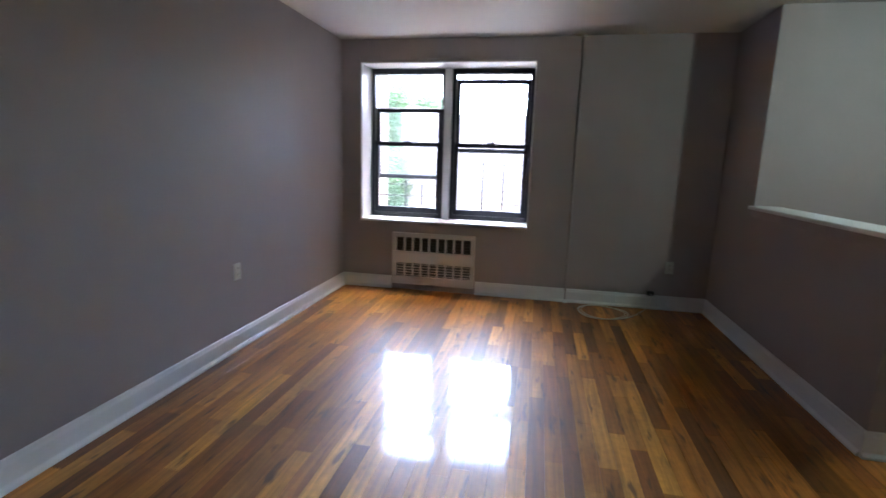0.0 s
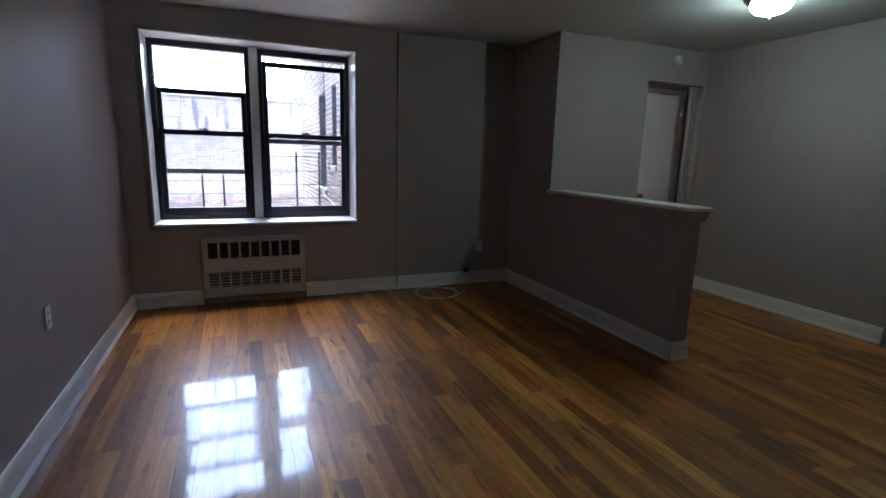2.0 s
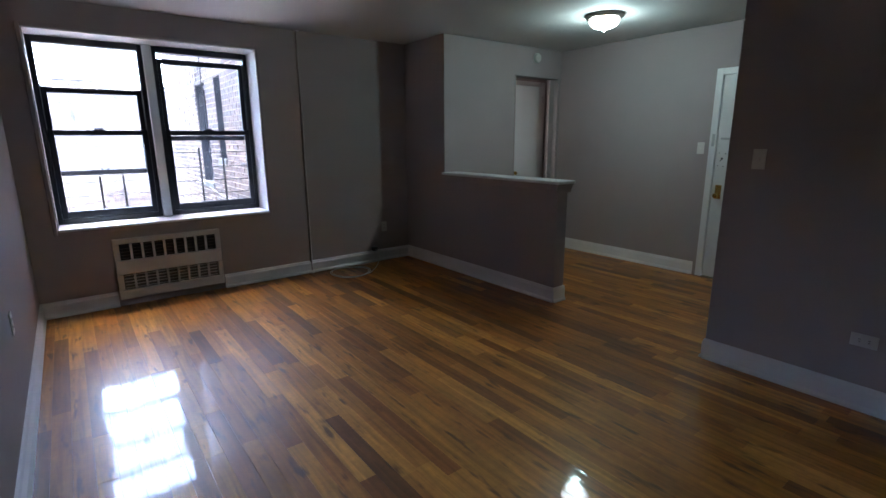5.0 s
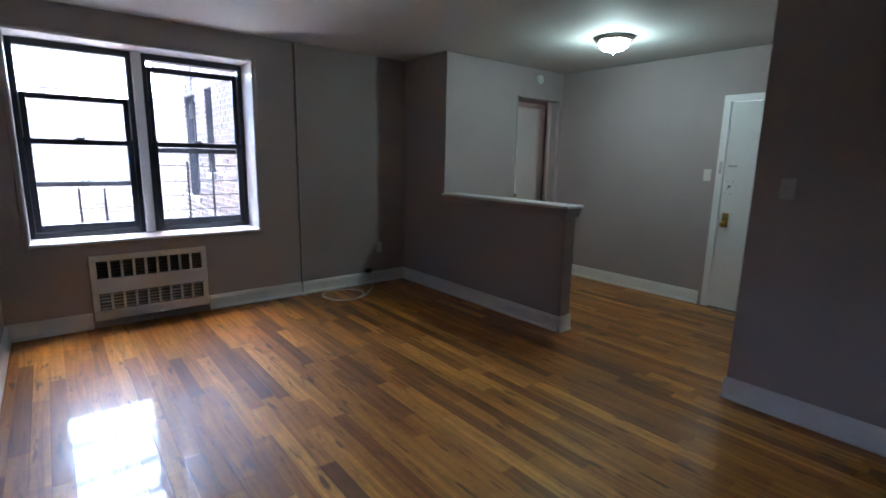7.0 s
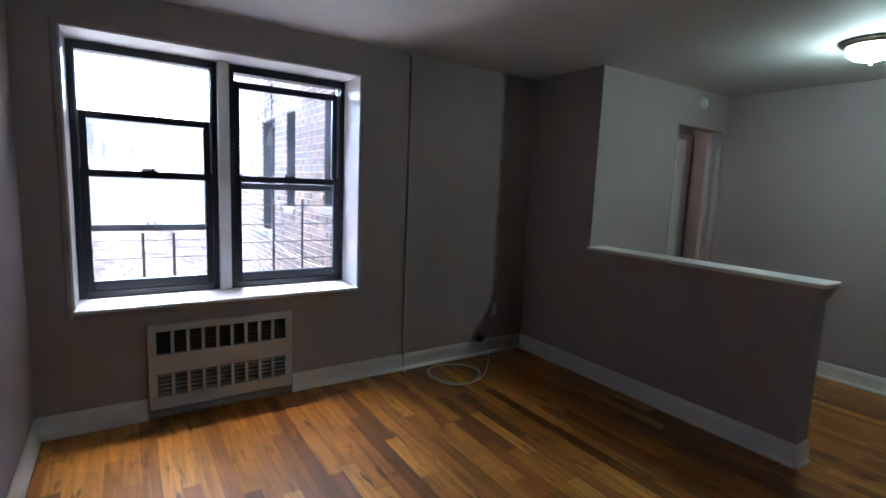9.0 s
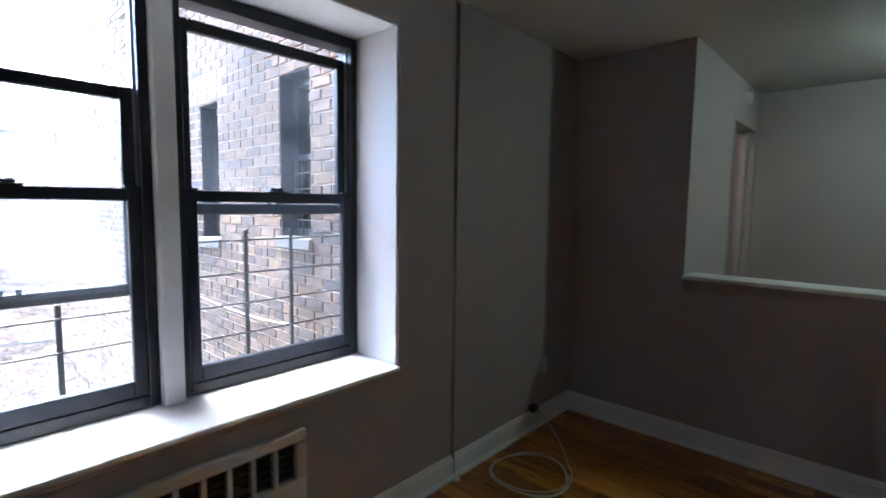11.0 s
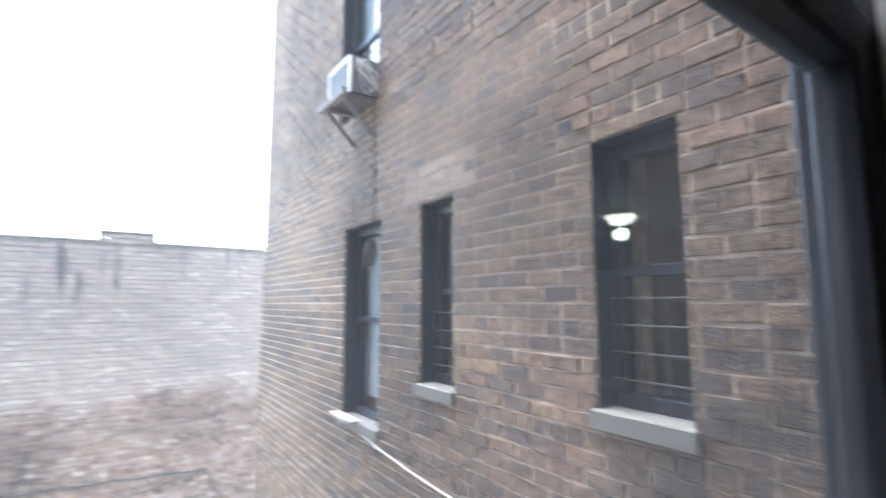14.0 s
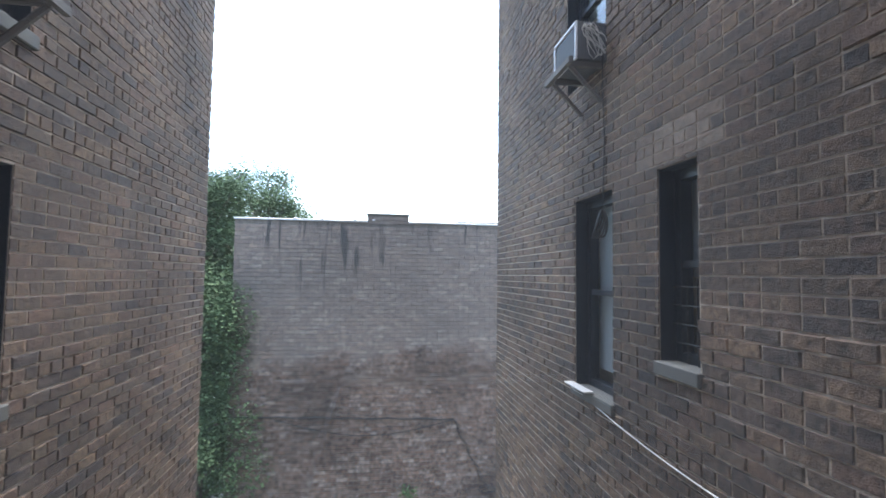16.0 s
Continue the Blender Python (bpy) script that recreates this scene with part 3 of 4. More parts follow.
# ---- foyer ----
LC = (2.45, 3.165)
lamp = thing("ceiling_lamp", (*LC, ZC), "lit flush ceiling lamp with a frosted glass bowl", "ceiling lamp")
part("pan", lathe(bmesh.new(), [(0.165, 0.0), (0.17, -0.012), (0.155, -0.022), (0.15, -0.034), (0.128, -0.04)], (*LC, ZC), n=48), NICKEL, lamp, "brushed nickel pan", True)
part("bowl", lathe(bmesh.new(), [(0.128, -0.036), (0.13, -0.05), (0.118, -0.078), (0.088, -0.102), (0.045, -0.115), (0.010, -0.118)], (*LC, ZC), n=48), LAMPGLASS, lamp, "glowing frosted glass bowl", True)
part("finial", lathe(bmesh.new(), [(0.010, -0.115), (0.012, -0.122), (0.007, -0.128), (0.009, -0.136), (0.003, -0.144)], (*LC, ZC), n=20), NICKEL, lamp, "", True)
bulb = new("lamp_light", bpy.data.lights.new("lamp_light", "POINT"))
bulb.data.energy, bulb.data.color, bulb.data.shadow_soft_size = 0.19, (0.68, 1.0, 0.86), 0.06
bulb.location = (*LC, ZC - 0.20)

sd = thing("smoke_detector", (3.174, YF, 2.374), "round white smoke detector high on the wall", "smoke detector")
part("body", lathe(bmesh.new(), [(0.055, -0.0005), (0.055, -0.02), (0.046, -0.034), (0.03, -0.038)], (3.174, YF, 2.374), "Y", 32), PLASTIC, sd, "", True)
part("grille", lathe(bmesh.new(), [(0.022, -0.038), (0.02, -0.043), (0.006, -0.044)], (3.174, YF, 2.374), "Y", 24), PLASTIC, sd, "", True)

# Unseen lamp and point light, added to brighten the hallway door and wall.
hl = thing("hall_fill_lamp", (2.25, 4.86, ZC), "small warm unseen lamp added to light the hallway", "ceiling lamp")
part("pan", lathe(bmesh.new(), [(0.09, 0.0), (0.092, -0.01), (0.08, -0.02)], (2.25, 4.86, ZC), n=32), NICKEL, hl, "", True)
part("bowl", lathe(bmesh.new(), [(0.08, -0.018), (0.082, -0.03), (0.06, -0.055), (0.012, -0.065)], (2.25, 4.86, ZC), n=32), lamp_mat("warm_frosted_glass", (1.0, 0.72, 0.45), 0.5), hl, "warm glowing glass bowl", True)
warm = new("hall_fill_light", bpy.data.lights.new("hall_fill_light", "POINT"))
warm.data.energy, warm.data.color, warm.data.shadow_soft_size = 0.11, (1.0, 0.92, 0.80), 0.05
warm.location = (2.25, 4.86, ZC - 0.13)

# doorway lining and the white door in the hallway
dl = thing("doorway_lining", ((DX0 + DX1) / 2, YF, 0), "painted lining of the doorway to the hallway", "door lining", kind="structure")
part("jamb", B(DX0, DX0 + 0.018, YF - 0.006, YF + 0.126, 0.0, DZ, bevel=0.002), PAINT, dl)
part("jamb", B(DX1 - 0.018, DX1, YF - 0.006, YF + 0.126, 0.0, DZ, bevel=0.002), PAINT, dl)
part("head", B(DX0 + 0.018, DX1 - 0.018, YF - 0.006, YF + 0.126, DZ - 0.018, DZ, bevel=0.002), PAINT, dl)
part("casing", B(DX1 - 0.10, DX1 - 0.018, YF + 0.05, YF + 0.09, 0.0, DZ - 0.018, bevel=0.004), PAINT, dl)


def knob(bm, c, axis, s=1):
    lathe(bm, [(0.03, 0), (0.03, 0.004 * s), (0.012, 0.008 * s), (0.010, 0.03 * s), (0.02, 0.036 * s), (0.027, 0.05 * s), (0.022, 0.062 * s), (0.008, 0.066 * s)], c, axis, 24)
    return bm


HY = 5.098                                    # face of the hallway wall
hd = thing("hall_door", (3.53, HY, 0.0), "plain white painted closed hallway door", "door", kind="structure")
leaf = part("leaf", B(3.22, 3.84, HY - 0.036, HY - 0.001, 0.008, 2.115, bevel=0.003), DOORW, hd)
part("knob", knob(bmesh.new(), (3.29, HY - 0.036, 0.97), "Y", -1), BRASS, leaf, "round brass knob", True)
part("door_frame", B(3.16, 3.218, HY - 0.025, HY - 0.001, 0.0, 2.175, bevel=0.003), DOORW, hd)
part("door_frame", B(3.842, 3.90, HY - 0.025, HY - 0.001, 0.0, 2.175, bevel=0.003), DOORW, hd)
part("door_frame", B(3.22, 3.84, HY - 0.025, HY - 0.001, 2.118, 2.175, bevel=0.003), DOORW, hd)
for z in (0.25, 1.95):
    part("hinge", cyl(bmesh.new(), (3.838, HY - 0.042, z - 0.045), (3.838, HY - 0.042, z + 0.045), 0.007, n=12), GALV, leaf)

ed = thing("entrance_door", (XF, (EY0 + EY1) / 2, 0.0), "closed white painted steel entrance door with marks of old locks", "door", kind="structure")
for y0, y1, z0, z1 in ((EY1 - 0.05, EY1 + 0.012, 0, EZ + 0.012), (EY0 - 0.012, EY0 + 0.05, 0, EZ + 0.012), (EY0 + 0.05, EY1 - 0.05, EZ - 0.05, EZ + 0.012)):
    part("door_frame", B(XF - 0.014, XF + 0.10, y0, y1, z0 + 0.0005, z1, bevel=0.004, segs=2), DOORW, ed, "white steel door frame")
leaf = part("leaf", B(XF + 0.012, XF + 0.057, EY0 + 0.053, EY1 - 0.053, 0.008, EZ - 0.053, bevel=0.003), DOORW, ed)
part("saddle", B(XF - 0.03, XF + 0.15, EY0 + 0.052, EY1 - 0.052, 0.0005, 0.007, bevel=0.002), STONE, ed)
part("lock_plate", B(XF + 0.006, XF + 0.012, EY1 - 0.145, EY1 - 0.085, 0.82, 0.96, bevel=0.003, segs=2), BRASS, leaf, "polished brass lock plate")
part("knob", knob(bmesh.new(), (XF + 0.006, EY1 - 0.115, 0.855), "X", -1), BRASS, leaf, "brass door knob", True)
part("strike", B(XF - 0.018, XF - 0.0145, EY1 - 0.04, EY1 - 0.012, 1.34, 1.46), GALV, ed)
part("old_bolt", B(XF + 0.004, XF + 0.012, EY1 - 0.165, EY1 - 0.085, 1.405, 1.425, bevel=0.002), GALV, leaf)
part("peephole", lathe(bmesh.new(), [(0.012, 0), (0.012, -0.006), (0.006, -0.007)], (XF + 0.012, (EY0 + EY1) / 2, 1.5), "X", 20), BRASS, leaf)
for dy, dz, r in ((0.0, 0.0, 0.011), (-0.03, 0.05, 0.005), (0.03, 0.055, 0.004), (-0.02, -0.075, 0.005), (0.035, -0.07, 0.004), (0.012, -0.02, 0.006)):
    part("screw_hole", lathe(bmesh.new(), [(r, 0), (r, -0.0015), (r * 0.5, -0.002)], (XF + 0.012, EY1 - 0.115 + dy, 1.22 + dz), "X", 12), DARK, leaf)

# ---- the court outside ----
struct("ground", B(-40, 40, WOUT, 140, -3.1, -3.0), CONC, "grey concrete yard far below the window", "ground")
COURSE, BRICK, JOINT = 0.0755, 0.205, 0.0115


def brick_mesh(us, zs, proud, flip):
    """The boxes of a wall's bricks in (along, out, up), open at the back, with slightly worn corners."""
    verts, faces = [], []
    rnd = random.Random(7)
    for (u0, u1), (z0, z1) in zip(us, zs):
        k = min(1.0, (u1 - u0) / 0.12)
        j = [rnd.uniform(-0.005, 0.005) * k for _ in range(8)]
        d = proud + rnd.uniform(-0.0035, 0.005)
        e = 0.003 * k
        b = len(verts)
        verts += [(u0, 0, z0), (u1, 0, z0), (u1, 0, z1), (u0, 0, z1)]
        verts += [(u0 + e + j[0], d, z0 + e + j[1]), (u1 - e + j[2], d, z0 + e + j[3]), (u1 - e + j[4], d, z1 - e + j[5]), (u0 + e + j[6], d, z1 - e + j[7])]
        quads = [(4, 5, 6, 7), (0, 1, 5, 4), (1, 2, 6, 5), (2, 3, 7, 6), (3, 0, 4, 7)]
        faces += [tuple(b + k for k in (q if flip else q[::-1])) for q in quads]
    return verts, faces


def lay(u0, u1, z0, z1, holes, phase=0):
    """Brick spans of a wall: running bond with a course of headers every sixth row, cut round the openings."""
    spans = []
    rows = int((z1 - z0) / COURSE)
    for r in range(rows):
        a, b = z0 + r * COURSE, z0 + (r + 1) * COURSE - JOINT
        head = (r + phase) % 6 == 0
        step = BRICK / 2 if head else BRICK
        u = u0 - (step / 2 if r % 2 else 0)
        while u < u1:
            s, e = max(u, u0), min(u + step - JOINT, u1)
            segs = [(s, e)]
            for h0, h1, k0, k1 in holes:
                if b > k0 + 0.01 and a < k1 - 0.01:
                    cut = []
                    for p, q in segs:
                        if q <= h0 or p >= h1:
                            cut.append((p, q))
                        else:
                            g0, g1 = max(p, h0), min(q, h1)
                            if g1 - g0 > 0.012 and b - k1 > 0.012:
                                spans.append(((g0, g1), (k1 + 0.003, b)))
                            if g1 - g0 > 0.012 and k0 - a > 0.012:
                                spans.append(((g0, g1), (a, k0 - 0.003)))
                            if p < h0 - 0.004:
                                cut.append((p, h0 - 0.001))
                            if q > h1 + 0.004:
                                cut.append((h1 + 0.001, q))
                    segs = cut
            spans += [((p, q), (a, b)) for p, q in segs if q - p > 0.012]
            u += step
    return spans


def mesh_object(name, verts, faces, material, parent=None):
    me = bpy.data.meshes.new(name)
    me.from_pydata(verts, [], faces)
    me.materials.append(material)
    ob = new(name, me)
    ob.parent = parent
    return ob


def brick_wall(name, label, x, sign, y0, y1, z0, z1, holes, near, depth=0.4):
    """A wall along y whose face at x looks along sign; near: the stretch whose bricks are single pieces."""
    bm = bmesh.new()
    ys = sorted({y0, y1, *[h for o in holes for h in o[:2]]})
    xa, xb = sorted((x, x - sign * depth))
    for a, b in zip(ys, ys[1:]):
        cuts = sorted((k0, k1) for h0, h1, k0, k1 in holes if h0 < (a + b) / 2 < h1)
        z = z0
        for k0, k1 in cuts:
            box(bm, xa, xb, a, b, z, k0)
            z = k1
        box(bm, xa, xb, a, b, z, z1)
    wall = struct(name, bm, MORTAR, label, "wall")
    single, rest = [], []
    for s in lay(y0, y1, z0, z1, holes):
        (u0, u1), (a, b) = s
        (single if near and near[0] < u0 < near[1] and near[2] < a < near[3] and len(single) < 300 else rest).append(s)
    verts, faces = brick_mesh([s[0] for s in rest], [s[1] for s in rest], 0.0075, sign > 0)
    ob = mesh_object("bricks", [(x + sign * v[1], v[0], v[2]) for v in verts], faces, BRICK_J, wall)
    ob["kind"] = "stuff"
    cache = {}
    for (u0, u1), (a, b) in single:
        w = (round(u1 - u0, 3), round(b - a, 3))
        paint = BRICK_R if sign < 0 and 7.8 < (u0 + u1) / 2 < 8.5 and 2.33 < a < 2.52 else BRICK_P
        key = (w, paint.name)
        if key not in cache:
            v, f = brick_mesh([(-w[0] / 2, w[0] / 2)], [(0, w[1])], 0.0075, sign > 0)
            me = bpy.data.meshes.new("brick")
            me.from_pydata([(sign * p[1], p[0], p[2]) for p in v], [], f)
            me.materials.append(paint)
            cache[key] = me
        o = new("brick", cache[key])
        o.parent = wall
        o.location = (x, (u0 + u1) / 2, a)
    return wall


W1, W2, W3 = (8.86, 9.526, 0.752, 2.313), (7.918, 8.289, 1.161, 2.324), (6.51, 6.906, 1.24, 2.362)
UP, LOW = (8.93, 9.70, 3.30, 4.80), (8.80, 9.37, -1.55, -0.105)
RIGHT = [W1, W2, W3, UP, LOW]
LEFT = [(7.55, 8.265, 0.991, 2.194), (7.55, 8.33, 2.90, 4.13)]


def court_window(x, sign, o, label, sill=True, sky_drop=0.0, bars=False):
    """A dark double-hung window set back in a brick wall that runs along y."""
    y0, y1, z0, z1 = o
    w = thing("court_window", (x, (y0 + y1) / 2, z0), label, "window", "windows on the court walls")
    X = lambda d: x - sign * d
    bx = lambda d0, d1, *r: B(min(X(d0), X(d1)), max(X(d0), X(d1)), *r, bevel=0.003)
    f = part("window_frame", bx(0.11, 0.19, y0, y0 + 0.055, z0, z1), BLACK, w)
    part("jamb", bx(0.11, 0.19, y1 - 0.055, y1, z0, z1), BLACK, f)
    part("head", bx(0.11, 0.19, y0 + 0.055, y1 - 0.055, z1 - 0.07, z1), BLACK, f)
    part("bottom_rail", bx(0.11, 0.19, y0 + 0.055, y1 - 0.055, z0, z0 + 0.06), BLACK, f)
    for q in ((y0, y0 + 0.006, z0 + 0.005, z1), (y1 - 0.006, y1, z0 + 0.005, z1), (y0 + 0.006, y1 - 0.006, z1 - 0.006, z1)):
        part("brick_mould", bx(0.004, 0.11, *q), BLACK, f)
    zm = (z0 + z1) / 2 - 0.02
    part("meeting_rail", bx(0.12, 0.18, y0 + 0.055, y1 - 0.055, zm, zm + 0.045), BLACK, f)
    part("pane", bx(0.165, 0.17, y0 + 0.055, y1 - 0.055, zm + 0.045, z1 - 0.07), CLEAR, w)
    part("pane", bx(0.145, 0.15, y0 + 0.055, y1 - 0.055, z0 + 0.06, zm), CLEAR, w)
    # Near-black box in place of the unlit room; its darkness is in the colour.
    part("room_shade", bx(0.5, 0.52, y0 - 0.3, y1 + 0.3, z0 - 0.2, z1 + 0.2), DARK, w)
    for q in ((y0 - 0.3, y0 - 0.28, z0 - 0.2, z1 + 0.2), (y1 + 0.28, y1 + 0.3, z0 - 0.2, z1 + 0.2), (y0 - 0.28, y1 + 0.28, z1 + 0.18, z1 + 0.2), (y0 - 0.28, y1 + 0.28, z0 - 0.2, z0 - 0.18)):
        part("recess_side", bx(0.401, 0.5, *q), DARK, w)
    # Pale sheet behind the panes; its colour stands for their sky reflection.
    if sky_drop:
        part("roller_blind", bx(0.20, 0.204, y0 + 0.04, y1 - 0.04, zm - sky_drop, z1 - 0.05), PANE_SKY, w, "pale grey sheet for the sky reflected in the panes")
    if bars:
        for k in range(4):
            z = z0 + 0.12 + 0.11 * k
            part("guard_bar", cyl(bmesh.new(), (X(0.09), y0 + 0.005, z), (X(0.09), y1 - 0.005, z), 0.005, n=8), GREYM, w)
        for y in (y0 + 0.14, y1 - 0.14):
            part("guard_upright", cyl(bmesh.new(), (X(0.09), y, z0), (X(0.09), y, z0 + 0.5), 0.005, n=8), GREYM, w)
    if sill:
        part("stone_sill", B(min(X(-0.035), X(0.11)), max(X(-0.035), X(0.11)), y0 - 0.02, y1 + 0.02, z0 - 0.075, z0 + 0.004, bevel=0.006), STONE, w, "worn grey stone sill")
    return w


court_window(BX, -1, W1, "tall dark window with pale sky-toned panes in the brick wall", sky_drop=0.62)
court_window(BX, -1, W2, "narrow dark window with bars in the brick wall", bars=True, sky_drop=0.05)
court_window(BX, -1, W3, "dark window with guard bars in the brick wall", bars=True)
court_window(BX, -1, UP, "dark upper window above the air conditioner", sill=False, sky_drop=0.05)
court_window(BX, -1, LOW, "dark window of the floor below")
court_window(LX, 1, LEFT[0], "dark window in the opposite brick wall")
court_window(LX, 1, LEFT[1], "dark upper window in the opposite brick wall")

# air conditioners on their brackets
ACSIDE = mat("air_conditioner_side", (0.10, 0.105, 0.11), 0.55, var=0.2, scale=5, fine=70)
ACFIN = mat("air_conditioner_fins", (0.10, 0.11, 0.12), 0.6, metal=0.0, var=0.2, fine=70)
WEATHERED = mat("weathered_bracket", (0.16, 0.15, 0.14), 0.85, var=0.3, scale=7, fine=60, bump=0.04)


def air_conditioner(x, sign, y0, y1, z, h, out, wired, label):
    # x: face of the wall; sign: the way that it looks
    X = lambda d: x + sign * d
    bx = lambda d0, d1, *r, **k: B(min(X(d0), X(d1)), max(X(d0), X(d1)), *r, **k)
    ac = thing("air_conditioner", (X(0.07), (y0 + y1) / 2, z), label, "air conditioner", "air conditioners on the court walls")
    body = part("case", bx(-0.12, out, y0, y1, z, z + h, bevel=0.008, segs=2), ACSIDE, ac)
    for a in ((y0, y1, z, z + 0.022), (y0, y1, z + h - 0.022, z + h), (y0, y0 + 0.022, z + 0.022, z + h - 0.022), (y1 - 0.022, y1, z + 0.022, z + h - 0.022)):
        part("rim", bx(out - 0.005, out + 0.015, *a, bevel=0.004), WHITE, body, "white rim")
    n = int((h - 0.06) / 0.0235)
    for i in range(n):
        zf = z + 0.03 + i * 0.0235
        part("fin", bx(out + 0.001, out + 0.006, y0 + 0.026, y1 - 0.026, zf, zf + 0.014), ACFIN, body)
    if wired:
        bm, rnd = bmesh.new(), random.Random(3)
        for k in range(6):
            c = Vector((X(out * 0.45), y0 - 0.012, z + 0.15))
            tube(bm, [c + Vector(((0.05 + 0.012 * k) * math.cos(a + k) + rnd.uniform(-0.012, 0.012), -0.008 * k, (0.14 - 0.012 * k) * math.sin(a + k * 0.5) + rnd.uniform(-0.012, 0.012))) for a in [i * 0.4 for i in range(17)]], 0.0035, 6)
        part("tangled_wire", bm, PLASTIC, ac, "tangle of pale wire")
    for y in (y0 + 0.05, y1 - 0.05):
        part("bracket_arm", bx(0.001, out + 0.07, y - 0.02, y + 0.02, z - 0.04, z - 0.002), WEATHERED, ac)
        part("bracket_brace", tube(bmesh.new(), [(X(out + 0.05), y, z - 0.03), (X(0.01), y, z - 0.30)], 0.018, 6), WEATHERED, ac)
    part("bracket_rail", bx(out + 0.05, out + 0.085, y0 - 0.04, y1 + 0.04, z - 0.045, z - 0.001), WEATHERED, ac)


air_conditioner(BX, -1, 8.97, 9.42, 3.32, 0.30, 0.22, True, "weathered grey window air conditioner with white rim and loose wires")
air_conditioner(LX, 1, 7.62, 8.06, 2.95, 0.34, 0.24, False, "grey window air conditioner on a weathered bracket")

# cables on the brick walls
cb = thing("wall_cable", (BX - 0.02, 9.0, 0.83), "white cable sagging along the brick wall", "cable")
pts = [(BX - 0.07, 9.54, 0.775), (BX - 0.06, 9.42, 0.73)]
for i in range(1, 25):
    f = i / 24
    pts.append((BX - 0.03, 9.42 - 2.75 * f, 0.73 + 0.04 * f - 0.14 * f - 0.34 * f * (1 - f)))
part("run", tube(bmesh.new(), pts, 0.0045, 6), PLASTIC, cb, smoothed=True)
part("board", B(BX - 0.10, BX - 0.02, 9.14, 9.54, 0.765, 0.778, bevel=0.003), PLASTIC, cb, "white strip on the sill")
bc = thing("black_cable", (BX - 0.02, 8.96, 3.1), "thin black cable hanging down the brick wall", "cable")
part("run", tube(bmesh.new(), [(BX - 0.016, 8.965 + 0.012 * math.sin(i * 0.7), 3.40 - i * 0.1) for i in range(14)], 0.005, 6), DARK, bc)
bm = bmesh.new()
for k in range(5):
    tube(bm, [(BX - 0.03 - 0.006 * k, 8.97 + 0.085 * math.cos(a + k) + 0.008 * k, 2.06 + 0.10 * math.sin(a + 0.6 * k)) for a in [i * 0.4 for i in range(17)]], 0.0065, 5)
part("bundle", bm, DARK, bc)
gc = thing("grey_conduit", (BX - 0.02, 6.0, 1.4), "thin grey cable hanging down the brickwork", "cable")
part("run", tube(bmesh.new(), [(BX - 0.014, 5.97 + 0.006 * math.sin(i), 4.6 - 0.25 * i) for i in range(20)], 0.006, 6), GREYM, gc)

# ---- rear wall of the court ----
YR, XR0, XR1, ZT = 14.893, -3.933, 4.8, 2.66
CX0, CX1, CZ = -1.51, -0.73, 2.81
rear = struct("wall_court_rear", B(XR0, XR1, YR, YR + 0.4, -3.0, ZT), OLDMORTAR, "weathered pale brick wall with soot runs closing the court", "wall")
sp = lay(XR0, XR1, -3.0, ZT, [], 2)
v, f = brick_mesh([s[0] for s in sp], [s[1] for s in sp], 0.006, True)
ob = mesh_object("bricks", [(p[0], YR - p[1], p[2]) for p in v], f, OLDBRICK, rear)
ob["kind"] = "stuff"
ch = part("chimney_block", B(CX0, CX1, YR - 0.004, YR + 0.4, ZT - 0.05, CZ), OLDMORTAR, rear)
sp = lay(CX0, CX1, ZT - 0.02, CZ, [])
v, f = brick_mesh([s[0] for s in sp], [s[1] for s in sp], 0.012, True)
mesh_object("bricks", [(p[0], YR - p[1], p[2]) for p in v], f, OLDBRICK, rear)["kind"] = "stuff"
part("coping", B(XR0 - 0.02, CX0, YR - 0.03, YR + 0.43, ZT, ZT + 0.035, bevel=0.006), GALV, rear, "grey metal coping")
part("coping", B(CX1, XR1, YR - 0.03, YR + 0.43, ZT, ZT + 0.035, bevel=0.006), GALV, rear, "grey metal coping")
part("chimney_cap", B(CX0 - 0.02, CX1 + 0.02, YR - 0.03, YR + 0.43, CZ, CZ + 0.025, bevel=0.006), STONE, rear)
for x in (-2.35, -1.75, -2.85, -1.4):
    part("coping_clip", B(x - 0.03, x + 0.03, YR - 0.035, YR + 0.1, ZT + 0.03, ZT + 0.06, bevel=0.01), GALV, rear)
part("aerial", cyl(bmesh.new(), (-1.1, YR + 0.2, CZ), (-1.1, YR + 0.2, CZ + 0.36), 0.006, n=8), GREYM, rear)
rc = thing("yard_cable", (-1.5, YR - 0.03, -1.1), "dark cable strung across the weathered brick wall", "cable")
part("run", tube(bmesh.new(), [(-3.85 + 4.05 * i / 30, YR - 0.02, -0.94 - 0.15 * i / 30 + 0.01 * math.sin(i * 1.3)) for i in range(31)], 0.012, 6), DARK, rc)
part("slack_loop", tube(bmesh.new(), [(-3.2 + 3.35 * i / 30, YR - 0.03, -0.98 - 0.12 * i / 30 - 0.30 * math.sin(math.pi * i / 30)) for i in range(31)], 0.008, 6), DARK, rc)
part("drop", tube(bmesh.new(), [(0.2 + 0.62 * i / 20 + 0.03 * math.sin(i), YR - 0.02, -1.10 - 1.25 * i / 20) for i in range(21)], 0.010, 6), DARK, rc)
part("drop_loop", tube(bmesh.new(), [(0.85 + 0.16 * math.cos(i * 0.5), YR - 0.05, -2.42 + 0.07 * math.sin(i * 0.5)) for i in range(16)], 0.010, 6), DARK, rc)
shed = thing("yard_ledge", (0.9, 14.2, -3.0), "pale concrete ledge at the foot of the wall", "ledge")
